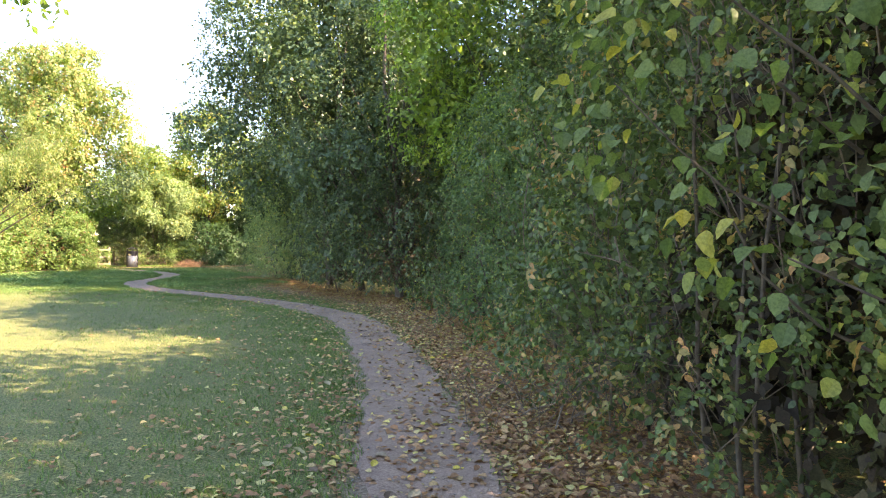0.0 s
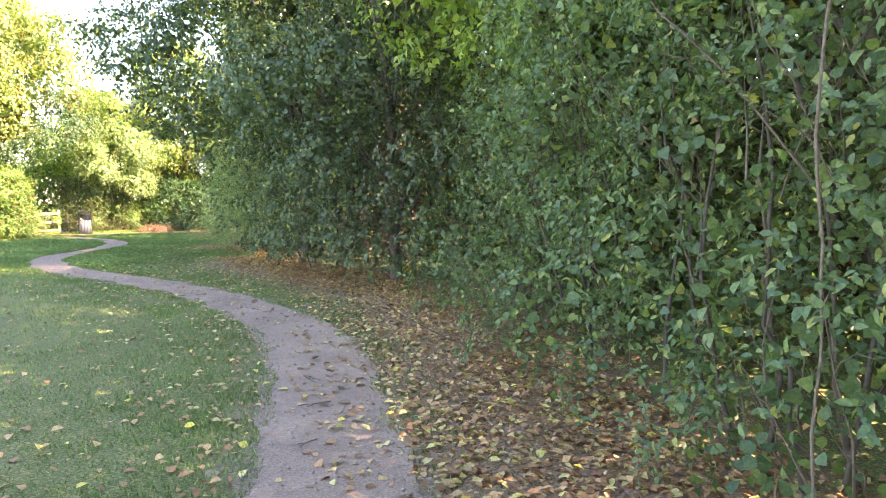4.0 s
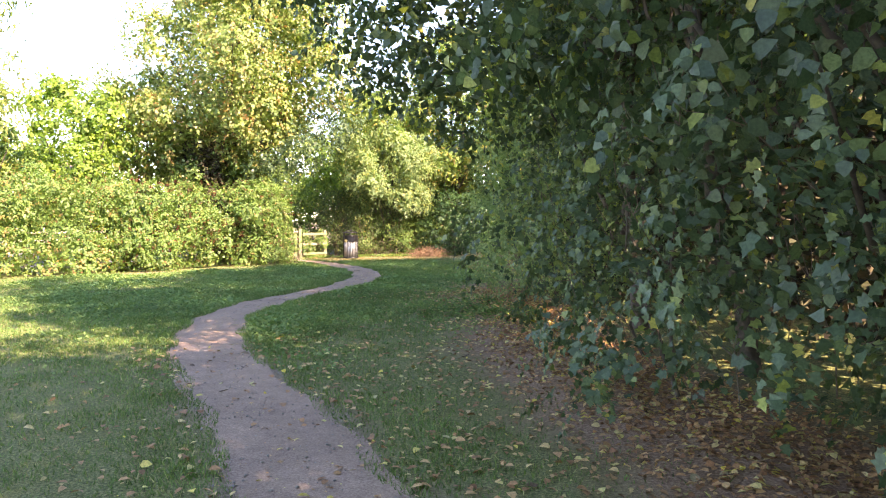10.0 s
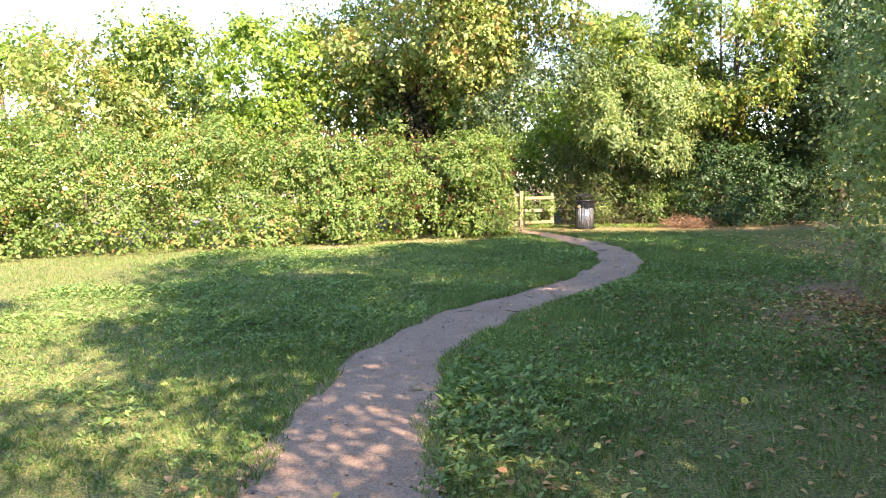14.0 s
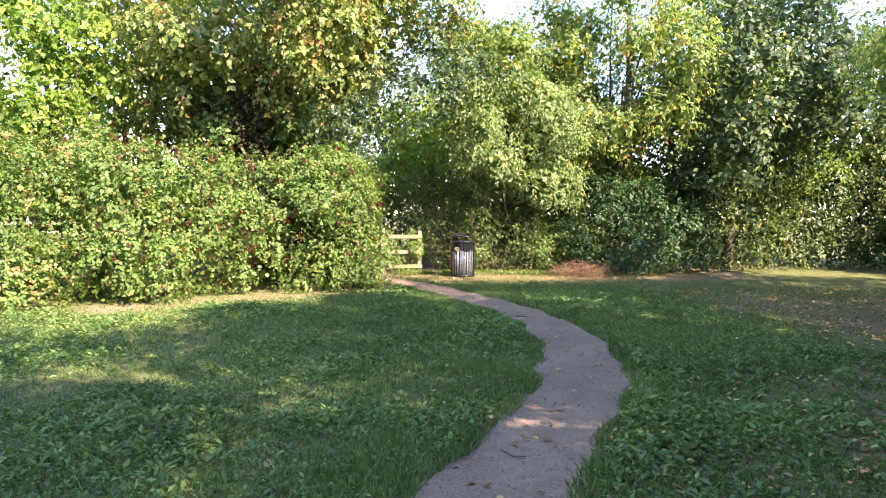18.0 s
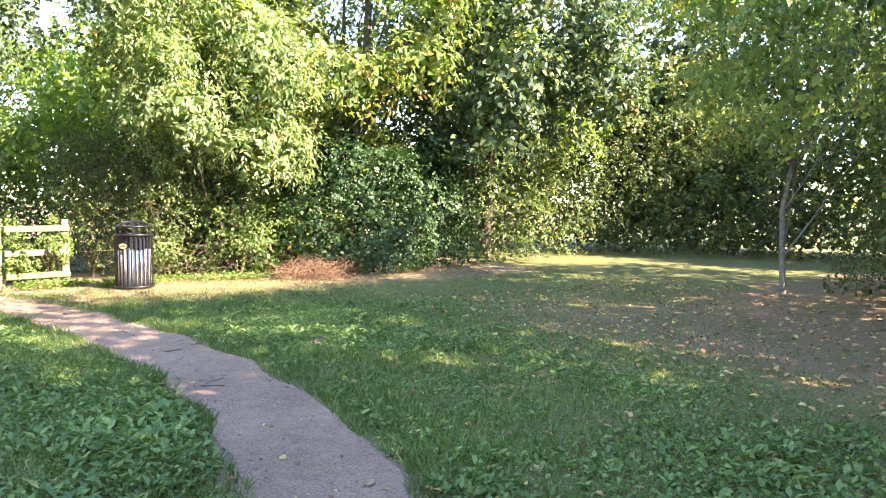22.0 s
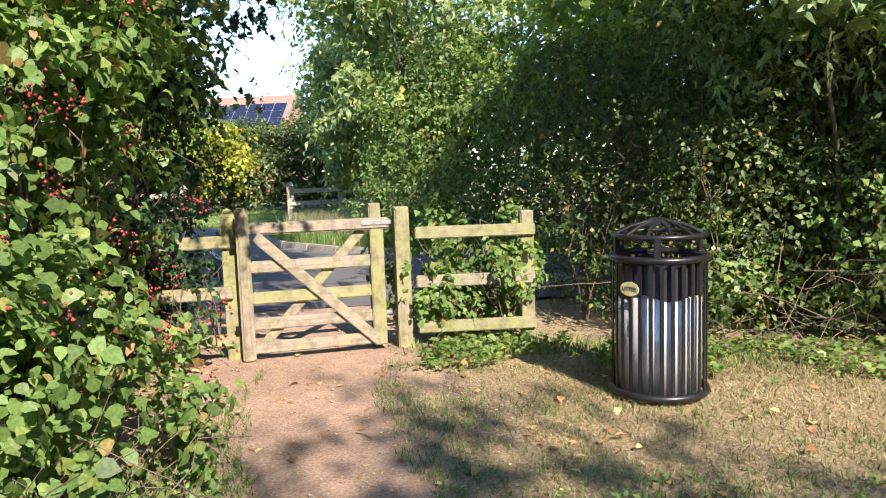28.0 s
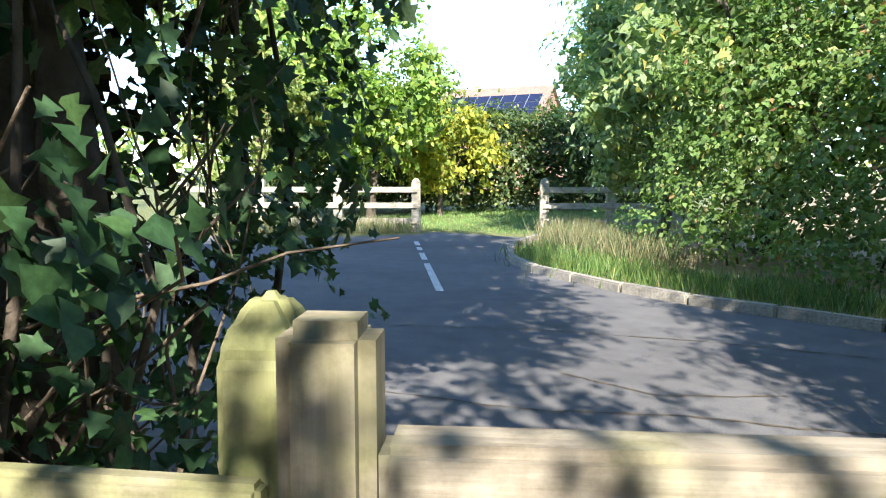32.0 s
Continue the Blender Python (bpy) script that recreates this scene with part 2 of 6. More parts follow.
def wood_mat(name, pale, dark, moss, moss_at=0.5, grain=(2.5, 40, 40)):
    m, n, l, b = mat_base(name, 0.8)
    co = n.new("ShaderNodeTexCoord")
    mp = n.new("ShaderNodeMapping")
    mp.inputs["Scale"].default_value = grain
    l.new(co.outputs["Object"], mp.inputs[0])
    t = n.new("ShaderNodeTexNoise")
    t.inputs["Scale"].default_value = 1.6
    t.inputs["Detail"].default_value = 6
    l.new(mp.outputs[0], t.inputs["Vector"])
    r = ramp(n, [(0.3, dark), (0.65, pale)])
    l.new(t.outputs["Fac"], r.inputs[0])
    p = noise_node(n, l, 4, 4)
    info = n.new("ShaderNodeObjectInfo")
    own = n.new("ShaderNodeMath")
    own.operation = "MULTIPLY_ADD"
    l.new(info.outputs["Random"], own.inputs[0])
    own.inputs[1].default_value = 0.3
    l.new(p.outputs["Fac"], own.inputs[2])
    mr = ramp(n, [(min(0.9, moss_at + 0.1), (0, 0, 0)), (min(1.0, moss_at + 0.4), (1, 1, 1))])
    l.new(own.outputs[0], mr.inputs[0])
    grime = noise_node(n, l, 11, 5, 0.7)
    gr = ramp(n, [(0.34, (0.6, 0.58, 0.54)), (0.55, (1.0, 1.0, 1.0))])
    l.new(grime.outputs["Fac"], gr.inputs[0])
    c = mixc(n, l, 1.0, mixc(n, l, mr.outputs[0], r.outputs[0], moss), gr.outputs[0], "MULTIPLY")
    l.new(c, b.inputs["Base Color"])
    bump(n, l, b, t.outputs["Fac"], 0.45, 0.005)
    return m


M_WOOD = wood_mat("weathered algae-stained timber", (0.33, 0.295, 0.235), (0.235, 0.2, 0.155), (0.265, 0.27, 0.12), 0.45)
M_WOODUP = wood_mat("weathered algae-stained upright timber", (0.31, 0.265, 0.21), (0.2, 0.165, 0.125), (0.255, 0.265, 0.11), 0.42, (40, 40, 2.5))
M_WOODGREY = wood_mat("grey weathered timber", (0.5, 0.46, 0.38), (0.28, 0.25, 0.2), (0.34, 0.33, 0.2), 0.6)


def plain(name, col, rough=0.5, metal=0.0, vary=0.25, scale=20):
    m, n, l, b = mat_base(name, rough, metal)
    t = noise_node(n, l, scale, 5)
    r = ramp(n, [(0.3, tuple(c * (1 - vary) for c in col)), (0.7, tuple(c * (1 + vary) for c in col))])
    l.new(t.outputs["Fac"], r.inputs[0])
    l.new(r.outputs[0], b.inputs["Base Color"])
    return m


M_BLACK = plain("black painted steel", (0.02, 0.02, 0.022), 0.35, 0.3, 0.4)
M_LINER = plain("galvanised liner", (0.62, 0.64, 0.68), 0.35, 0.35, 0.1, 8)
M_BAG = plain("dark bin bag", (0.03, 0.03, 0.04), 0.3)
M_TAG = plain("pale yellow tag", (0.55, 0.5, 0.25), 0.5)
M_INK = plain("dark print", (0.05, 0.05, 0.05), 0.6)
M_STEEL = plain("zinc fittings", (0.55, 0.56, 0.6), 0.4, 0.8)
M_BRICK = plain("red brick", (0.34, 0.2, 0.145), 0.85, 0, 0.3, 6)
M_TILE = plain("brown roof tiles", (0.26, 0.16, 0.12), 0.8, 0, 0.25, 5)
M_PV = plain("dark blue solar cells", (0.015, 0.02, 0.05), 0.18, 0.0, 0.2, 2)
M_PVRIM = plain("aluminium rim", (0.45, 0.47, 0.5), 0.4, 0.7)
M_BERRY = leaf_mat("ripening blackberries", [(0, (0.24, 0.03, 0.03)), (0.4, (0.34, 0.07, 0.055)), (0.65, (0.12, 0.02, 0.025)), (1, (0.02, 0.012, 0.02))], 0.3, 0.05, gain=1.0)


# ---- mesh helpers ----
def np_mesh(name, verts, quads, mats=None):
    """A mesh from arrays: verts (n,3) and faces (m,k), all of k corners."""
    me = bpy.data.meshes.new(name)
    verts, quads = np.asarray(verts, np.float32), np.asarray(quads, np.int32)
    k = quads.shape[1]
    me.vertices.add(len(verts))
    me.vertices.foreach_set("co", verts.ravel())
    me.loops.add(quads.size)
    me.loops.foreach_set("vertex_index", quads.ravel())
    me.polygons.add(len(quads))
    me.polygons.foreach_set("loop_start", np.arange(0, quads.size, k, dtype=np.int32))
    me.update(calc_edges=True)
    if mats:
        me.materials.append(mats)
    return me


def link_part(name, me, parent=None, label=""):
    ob = new(name, me)
    if parent:
        ob.parent = parent
    if label:
        ob["label"] = label
    return ob


def part(name, bm, material, parent=None, label=""):
    me = bpy.data.meshes.new(name)
    bm.to_mesh(me)
    bm.free()
    me.materials.append(material)
    return link_part(name, me, parent, label)


def thing(name, x, y, z=0.0, label="", category="", group="", kind="", rz=0.0):
    e = new(name)
    e.empty_display_size = 0.2
    e.matrix_world = pose(x, y, z, 0, 0, rz)
    return tagged(e, label, category, group, kind)


def smooth(me):
    me.polygons.foreach_set("use_smooth", [True] * len(me.polygons))
    return me


def box(bm, x0, y0, z0, x1, y1, z1, bevel=0.006):
    g = bmesh.ops.create_cube(bm, size=1)
    vs = g["verts"]
    bmesh.ops.scale(bm, vec=(x1 - x0, y1 - y0, z1 - z0), verts=vs)
    bmesh.ops.translate(bm, vec=((x0 + x1) / 2, (y0 + y1) / 2, (z0 + z1) / 2), verts=vs)
    if bevel:
        es = {e for v in vs for e in v.link_edges}
        bmesh.ops.bevel(bm, geom=list(es), offset=bevel, segments=2, affect="EDGES")
    return bm


def tubes(paths, sides=6):
    """Tapered round tubes: each path is a list of (point, radius)."""
    V, F = [], []
    for path in paths:
        pts = np.array([p for p, _ in path], float)
        rad = np.array([r for _, r in path], float)
        tan = np.gradient(pts, axis=0)
        tan /= np.linalg.norm(tan, axis=1)[:, None] + 1e-9
        ref = np.where(np.abs(tan[:, 2:3]) > 0.9, [[1.0, 0, 0]], [[0, 0, 1.0]])
        a = np.cross(tan, ref)
        a /= np.linalg.norm(a, axis=1)[:, None] + 1e-9
        b = np.cross(tan, a)
        ang = np.arange(sides) * 2 * math.pi / sides
        ring = pts[:, None] + rad[:, None, None] * (a[:, None] * np.cos(ang)[None, :, None] + b[:, None] * np.sin(ang)[None, :, None])
        o = sum(len(v) for v in V)
        V.append(ring.reshape(-1, 3))
        i, j = np.meshgrid(np.arange(len(pts) - 1), np.arange(sides), indexing="ij")
        q = np.stack([i * sides + j, i * sides + (j + 1) % sides, (i + 1) * sides + (j + 1) % sides, (i + 1) * sides + j], -1).reshape(-1, 4)
        F.append(q + o)
    return np.concatenate(V), np.concatenate(F)


def wander(a, b, n, amount, rng, droop=0.0):
    """n points from a to b that stray from the straight line."""
    a, b = np.array(a, float), np.array(b, float)
    u = np.linspace(0, 1, n)[:, None]
    p = a + (b - a) * u + np.cumsum(rng.normal(0, amount, (n, 3)), 0) * np.sin(np.pi * u) ** 0.5
    p[:, 2] -= droop * (u[:, 0] ** 2)
    return p


def unit(v):
    return v / (np.linalg.norm(v, axis=-1, keepdims=True) + 1e-9)


def kites(p, axis, nrm, length, width, fold=0.25):
    """Leaves: folded kites from the stalk p along axis."""
    axis = unit(axis)
    side = unit(np.cross(axis, nrm))
    nn = np.cross(side, axis)
    L, W = length[:, None], width[:, None]
    lift = nn * W * fold
    v = np.stack([p, p + axis * L * 0.42 + side * W * 0.5 + lift, p + axis * L - lift * 0.6, p + axis * L * 0.42 - side * W * 0.5 + lift], 1)
    n = len(p)
    return v.reshape(-1, 3), np.arange(4 * n, dtype=np.int32).reshape(n, 4)


def hexes(p, axis, nrm, length, width, fold=0.25):
    """Rounder leaves: six corners, folded along the midrib."""
    axis = unit(axis)
    side = unit(np.cross(axis, nrm))
    nn = np.cross(side, axis)
    L, W = length[:, None], width[:, None]
    lift = nn * W * fold
    v = np.stack([p, p + axis * L * 0.25 + side * W * 0.44 + lift, p + axis * L * 0.64 + side * W * 0.42 + lift * 0.8, p + axis * L - lift * 0.7,
                  p + axis * L * 0.64 - side * W * 0.42 + lift * 0.8, p + axis * L * 0.25 - side * W * 0.44 + lift], 1)
    return v.reshape(-1, 3), np.arange(6 * len(p), dtype=np.int32).reshape(-1, 6)


def lobes(p, axis, nrm, length, width, fold=0.2):
    """Five-lobed leaves."""
    axis = unit(axis)
    side = unit(np.cross(axis, nrm))
    nn = np.cross(side, axis)
    L, W = length[:, None], width[:, None]
    out = []
    for u, s in ((0, 0), (0.1, 0.44), (0.36, 0.27), (0.52, 0.52), (0.68, 0.2), (1, 0), (0.68, -0.2), (0.52, -0.52), (0.36, -0.27), (0.1, -0.44)):
        out.append(p + axis * L * u + side * W * s + nn * W * fold * (abs(s) * 1.6 - u * u * 0.7))
    return np.stack(out, 1).reshape(-1, 3), np.arange(10 * len(p), dtype=np.int32).reshape(-1, 10)


LEAF = {4: kites, 6: hexes, 10: lobes}


def hull_points(blobs, n, rng, zmin=0.05, favour=None, inner=0.0):
    """n points on the outside of a heap of ellipsoids, with the outward directions."""
    blobs = np.asarray(blobs, float)
    area = blobs[:, 3] * blobs[:, 5]
    P, N = [], []
    have = 0
    for _ in range(12):
        m = int((n - have) * 2.2) + 50
        k = rng.choice(len(blobs), m, p=area / area.sum())
        d = unit(rng.normal(size=(m, 3)))
        if favour is not None:
            w = 0.3 + 0.7 * ((d @ np.asarray(favour) > -0.25) | (d[:, 2] > 0.5))
            keep = rng.random(m) < w
            d, k = d[keep], k[keep]
        c, r = blobs[k, :3], blobs[k, 3:]
        s = rng.normal(0.97 - inner, 0.07, len(d))[:, None]
        p = c + d * r * s
        ok = p[:, 2] > zmin
        for q in range(len(blobs)):
            e = ((p - blobs[q, :3]) / blobs[q, 3:])
            ok &= ((e * e).sum(1) > (0.8 - inner) ** 2)
        P.append(p[ok])
        N.append(unit(d[ok] / r[ok]))
        have += ok.sum()
        if have >= n:
            break
    return np.concatenate(P)[:n], np.concatenate(N)[:n]


def foliage(blobs, n, size, rng, per=9, slim=0.6, zmin=0.05, favour=None, droop=0.25, spread=2.6, core=0.25, fold=0.25, k=4, gaps=-0.16, deep=0.09, relief=2.6):
    """Flat sprays of leaves on uneven boughs over a heap of blobs, with leaves inside that stay in the dark."""
    m = max(4, n // per)
    p, nr = hull_points(blobs, int(m * (1.4 + gaps * 1.2)), rng, zmin, favour)
    gap = np.array([noise.noise(Vector(q) * 1.5) + 0.6 * noise.noise(Vector(q) * 4.0) for q in p])
    p, nr = p[gap > gaps][:m], nr[gap > gaps][:m]
    m = len(p)
    freq = 1.0 + 0.05 / size
    lump = np.array([noise.noise(Vector(q) * freq) + 0.5 * noise.noise(Vector(q) * freq * 2.6) for q in p])
    tilt = np.array([noise.noise_vector(Vector(q) * freq * 1.4) for q in p])
    p = p + nr * (lump * relief * size)[:, None]
    tw = unit(nr * 0.35 + tilt * 0.6 + rng.normal(0, 0.35, (m, 3)) + np.array([0, 0, -droop]))
    face = unit(nr * 0.9 + tilt * 0.7 + np.array([0, 0, 0.6]) + rng.normal(0, 0.25, (m, 3)))
    side = unit(np.cross(tw, face))
    u = np.tile(np.linspace(-0.5, 1, per), m)[:, None]
    hand = np.tile(np.where(np.arange(per) % 2, 1.0, -1.0), m)[:, None]
    base = np.repeat(p, per, 0) + np.repeat(tw, per, 0) * u * size * spread + rng.normal(0, size * 0.25, (m * per, 3))
    ax = np.repeat(tw, per, 0) * 0.75 + np.repeat(side, per, 0) * hand * 0.75 + rng.normal(0, 0.35, (m * per, 3)) + np.array([0, 0, -droop * 0.7])
    nm = np.repeat(face, per, 0) + rng.normal(0, 0.24, (m * per, 3))
    ln = size * rng.uniform(0.6, 1.25, m * per)
    v, f = LEAF[k](base, ax, nm, ln, ln * slim * rng.uniform(0.8, 1.15, m * per), fold)
    sets = [v.reshape(-1, k, 3)]
    for share, depth, grow in ((core, 0.25, 1.2), (deep, 0.55, 1.7)):
        if core and share:
            p2, n2 = hull_points(blobs, int(n * share), rng, zmin + (grow > 2) * size * 2, favour, depth)
            ln = size * grow * rng.uniform(0.8, 1.2, len(p2))
            v2, _ = LEAF[k](p2, rng.normal(size=p2.shape), n2 + rng.normal(0, 0.3, p2.shape), ln, ln * 0.8)
            sets.append(v2.reshape(-1, k, 3))
    v = np.concatenate(sets)
    v = v[v[:, :, 2].min(1) > 0.01].reshape(-1, 3)
    return v, np.arange(len(v), dtype=np.int32).reshape(-1, k)


def local(v, ob):
    return v - np.array(ob.matrix_world.translation)


def polyline(pts, step):
    p = np.array(pts, float)
    seg = np.linalg.norm(np.diff(p, axis=0), axis=1)
    s = np.r_[0, np.cumsum(seg)]
    t = np.arange(0, s[-1] + 1e-6, step)
    return np.stack([np.interp(t, s, p[:, k]) for k in range(p.shape[1])], 1)


def curve(pts, step):
    """A smooth line through points (Catmull-Rom), resampled."""
    p = np.array(pts, float)
    q = np.vstack([2 * p[0] - p[1], p, 2 * p[-1] - p[-2]])
    out = []
    for i in range(1, len(q) - 2):
        for u in np.linspace(0, 1, 12, endpoint=False):
            out.append(0.5 * (2 * q[i] + (q[i + 1] - q[i - 1]) * u + (2 * q[i - 1] - 5 * q[i] + 4 * q[i + 1] - q[i + 2]) * u * u + (3 * q[i] - 3 * q[i + 1] + q[i + 2] - q[i - 1]) * u ** 3))
    out.append(p[-1])
    return polyline(out, step)


def shrub(name, label, front, inward, h, size, n, mat, seed, r=0.75, depth=1.6, lean=0.25, slim=0.6, stems=8, group="shrubs along the footpath", category="shrub", droop=0.25, low=0.35, core=0.25, overhang=0.0, zlow=0.05, per=9, mat2=None, k=4, jag=0.24, gaps=-0.16, twigs=40):
    """A bushy shrub whose front follows a line on the ground."""
    rng = np.random.default_rng(seed)
    inw = unit(np.array([*inward, 0.0]))
    st = polyline(front, r * 0.95)
    blobs, back = [], []
    for x, y in st:
        hh = h * rng.uniform(0.86, 1.1)
        z = low + r * 0.55
        while z < hh:
            rr = r * rng.uniform(0.75, 1.2)
            f = z / h
            off = rr * 0.95 + lean * f * f * 2 + rng.normal(0, jag) - overhang * math.sin(math.pi * min(1, f))
            c = np.array([x, y, 0]) + inw * off + rng.normal(0, 0.12, 3)
            blobs.append((c[0], c[1], z, rr, rr, rr * rng.uniform(0.7, 0.95)))
            if depth > 1.5 * r:
                blobs.append((c[0] + inw[0] * (depth - r), c[1] + inw[1] * (depth - r), z * 1.05, rr * 1.15, rr * 1.15, rr))
            z += rr * rng.uniform(0.75, 1.05)
    mid = st.mean(0) + inw[:2] * r
    t = thing(name, mid[0], mid[1], 0, label, category, group)
    v, f = foliage(blobs, n, size, rng, per, slim, zlow, -inw, droop, core=core, k=k, gaps=gaps)
    link_part("foliage", np_mesh("foliage", local(v, t), f, mat), t)
    if mat2:
        v, f = foliage(blobs, n // 7, size * 1.05, rng, per, slim, zlow, -inw, droop, core=0, k=k)
        link_part("turning_leaves", np_mesh("turning_leaves", local(v, t), f, mat2), t, "leaves turning yellow and brown")
    paths = []
    for _ in range(twigs):
        b = np.array(blobs[rng.integers(len(blobs))])
        s = b[:3] + inw * b[3] * rng.uniform(-0.2, 0.5) - np.array([0, 0, min(b[2] - 0.05, rng.uniform(0.4, 1.0))])
        e = b[:3] + unit(rng.normal(size=3) * 0.8 - inw * 0.6 + np.array([0, 0, 0.5])) * b[3:] * rng.uniform(0.8, 1.12)
        pts = wander(s, e, 5, 0.035, rng)
        pts[:, 2] = np.maximum(pts[:, 2], 0.015)
        paths.append([(q, 0.006 * (1 - 0.16 * j)) for j, q in enumerate(pts)])
        mid_p = pts[2]
        for _ in range(2):
            e2 = mid_p + unit(e - s + rng.normal(0, 0.5, 3)) * rng.uniform(0.2, 0.45)
            e2[2] = max(e2[2], 0.02)
            paths.append([(q, 0.0035 * (1 - 0.2 * j)) for j, q in enumerate(wander(mid_p, e2, 4, 0.02, rng))])
    if paths:
        v, f = tubes(paths, 4)
        link_part("twig_tangle", np_mesh("twig_tangle", local(v, t), f, M_TWIG), t, "bare brown twigs")["kind"] = "stuff"
    for _ in range(stems):
        s = st[rng.integers(len(st))] + inw[:2] * r * rng.uniform(1.3, 2.2)
        near = sorted(blobs, key=lambda c: math.hypot(c[0] - s[0], c[1] - s[1]) - 0.15 * c[2])[:6]
        b = near[rng.integers(len(near))]
        pts = wander((s[0], s[1], -0.05), (b[0], b[1], max(b[2], h * 0.5)), 8, 0.07, rng)
        path = [(p, 0.019 * (1 - 0.8 * i / 7)) for i, p in enumerate(pts)]
        v, f = tubes([path], 6)
        link_part("stem", smooth(np_mesh("stem", local(v, t), f, M_BARK)), t)
    return t, blobs


def tree(name, label, x, y, h, cr, z0, size, n, mat, seed, trunk=0.16, slim=0.5, blobs_n=26, lean=(0, 0), group="trees round the meadow", category="tree", barkm=None, droop=0.3, flat=0.85, core=0.13, per=9, favour=None, sub=0.34, mat2=None, rad2=1.0, limbs_n=9, k=4, extra=(), shift=(0, 0)):
    """A tree: tapered trunk, limbs that run to the crown, and a crown of many leaves in uneven heaps."""
    rng = np.random.default_rng(seed)
    n, size = int(n * (0.46 if y < 12 else 0.34)), size * (1.27 if y < 12 else 1.46)
    barkm = barkm or M_BARK
    cz, rz = (z0 + h) / 2, (h - z0) / 2
    blobs = []
    for _ in range(blobs_n):
        d = unit(rng.normal(size=3))
        q = d * rng.uniform(0.45, 0.8)
        f = q[2]
        wide = math.sqrt(max(0.15, 1 - (f * 0.9) ** 2))
        rr = cr * sub * rng.uniform(0.75, 1.25)
        blobs.append((x + shift[0] + lean[0] * (f + 0.5) + q[0] * cr * 1.1, y + shift[1] + lean[1] * (f + 0.5) + q[1] * cr * 1.1 * rad2, max(z0 + rr * 0.4, cz + q[2] * rz * 1.05), rr, rr, rr * flat))
    blobs += list(extra)
    if favour is None:
        favour = (0.15, -1, 0) if y > 1 else (-1, 0.2, 0)
    t = thing(name, x, y, 0, label, category, group)
    v, f = foliage(blobs, n, size, rng, per, slim, max(0.1, z0 - 0.3), favour, droop, core=core, k=k)
    link_part("crown", np_mesh("crown", local(v, t), f, mat), t)
    if mat2:
        v, f = foliage(blobs, n // 8, size, rng, per, slim, max(0.1, z0 - 0.3), favour, droop, core=0)
        link_part("turning_leaves", np_mesh("turning_leaves", local(v, t), f, mat2), t, "leaves turning yellow")
    top = (x + lean[0], y + lean[1], h * 0.8)
    pts = wander((x, y, -0.1), top, 10, 0.04 + 0.006 * h, rng)
    v, f = tubes([[(p, trunk * (1.25 - 0.25 * min(1, i)) * (1 - 0.85 * (i / 9) ** 1.2)) for i, p in enumerate(pts)]], 9)
    link_part("trunk", smooth(np_mesh("trunk", local(v, t), f, barkm)), t)
    for q in range(limbs_n):
        b = blobs[q % len(blobs)]
        i = min(8, max(1, int(9 * (b[2] / h) * rng.uniform(0.35, 0.75))))
        lp = wander(pts[i], b[:3], 7, 0.05 * cr / 2, rng, -0.1)
        r0 = trunk * (1 - 0.08 * i) * 0.42
        v, f = tubes([[(p, r0 * (1 - 0.8 * j / 6)) for j, p in enumerate(lp)]], 6)
        link_part("limb", smooth(np_mesh("limb", local(v, t), f, barkm)), t)
    return t, blobs


# ---- the plan ----
TRACK = [(-10.5, -43.5), (-7.5, -38.6), (-5.1, -34.8), (-3.65, -32.3), (-2.72, -30.5), (-1.25, -27.2), (-0.7, -25.5), (-0.5, -24.0), (-0.45, -22.4), (-0.52, -21.2), (-0.72, -19.9), (-1.05, -18.2),
         (-1.5, -16.5), (-1.75, -15.2), (-1.82, -13.8), (-1.7, -12.3), (-1.2, -10.8), (-0.3, -9.2), (0.45, -7.9), (1.0, -6.5), (1.3, -5.2), (1.38, -3.8), (1.28, -2.4), (1.04, -1.2), (0.72, 0.0), (0.3, 1.4), (-0.3, 2.7), (-0.85, 4.2), (-1.3, 5.2), (-1.9, 6.6)]
HEDGE = [(-9.5, -45.0), (-5.3, -37.6), (-4.15, -35.2), (-1.9, -32.0), (0.2, -28.0), (1.0, -26.4), (1.8, -24.4), (2.1, -22.6), (2.2, -16.4), (3.0, -13.6), (3.0, -8.4), (6.5, -6.6), (8.6, -3.2), (10.2, -2.0), (16.0, -1.0)]
WAY = curve(TRACK, 0.12)
EDGE = polyline(HEDGE, 0.25)


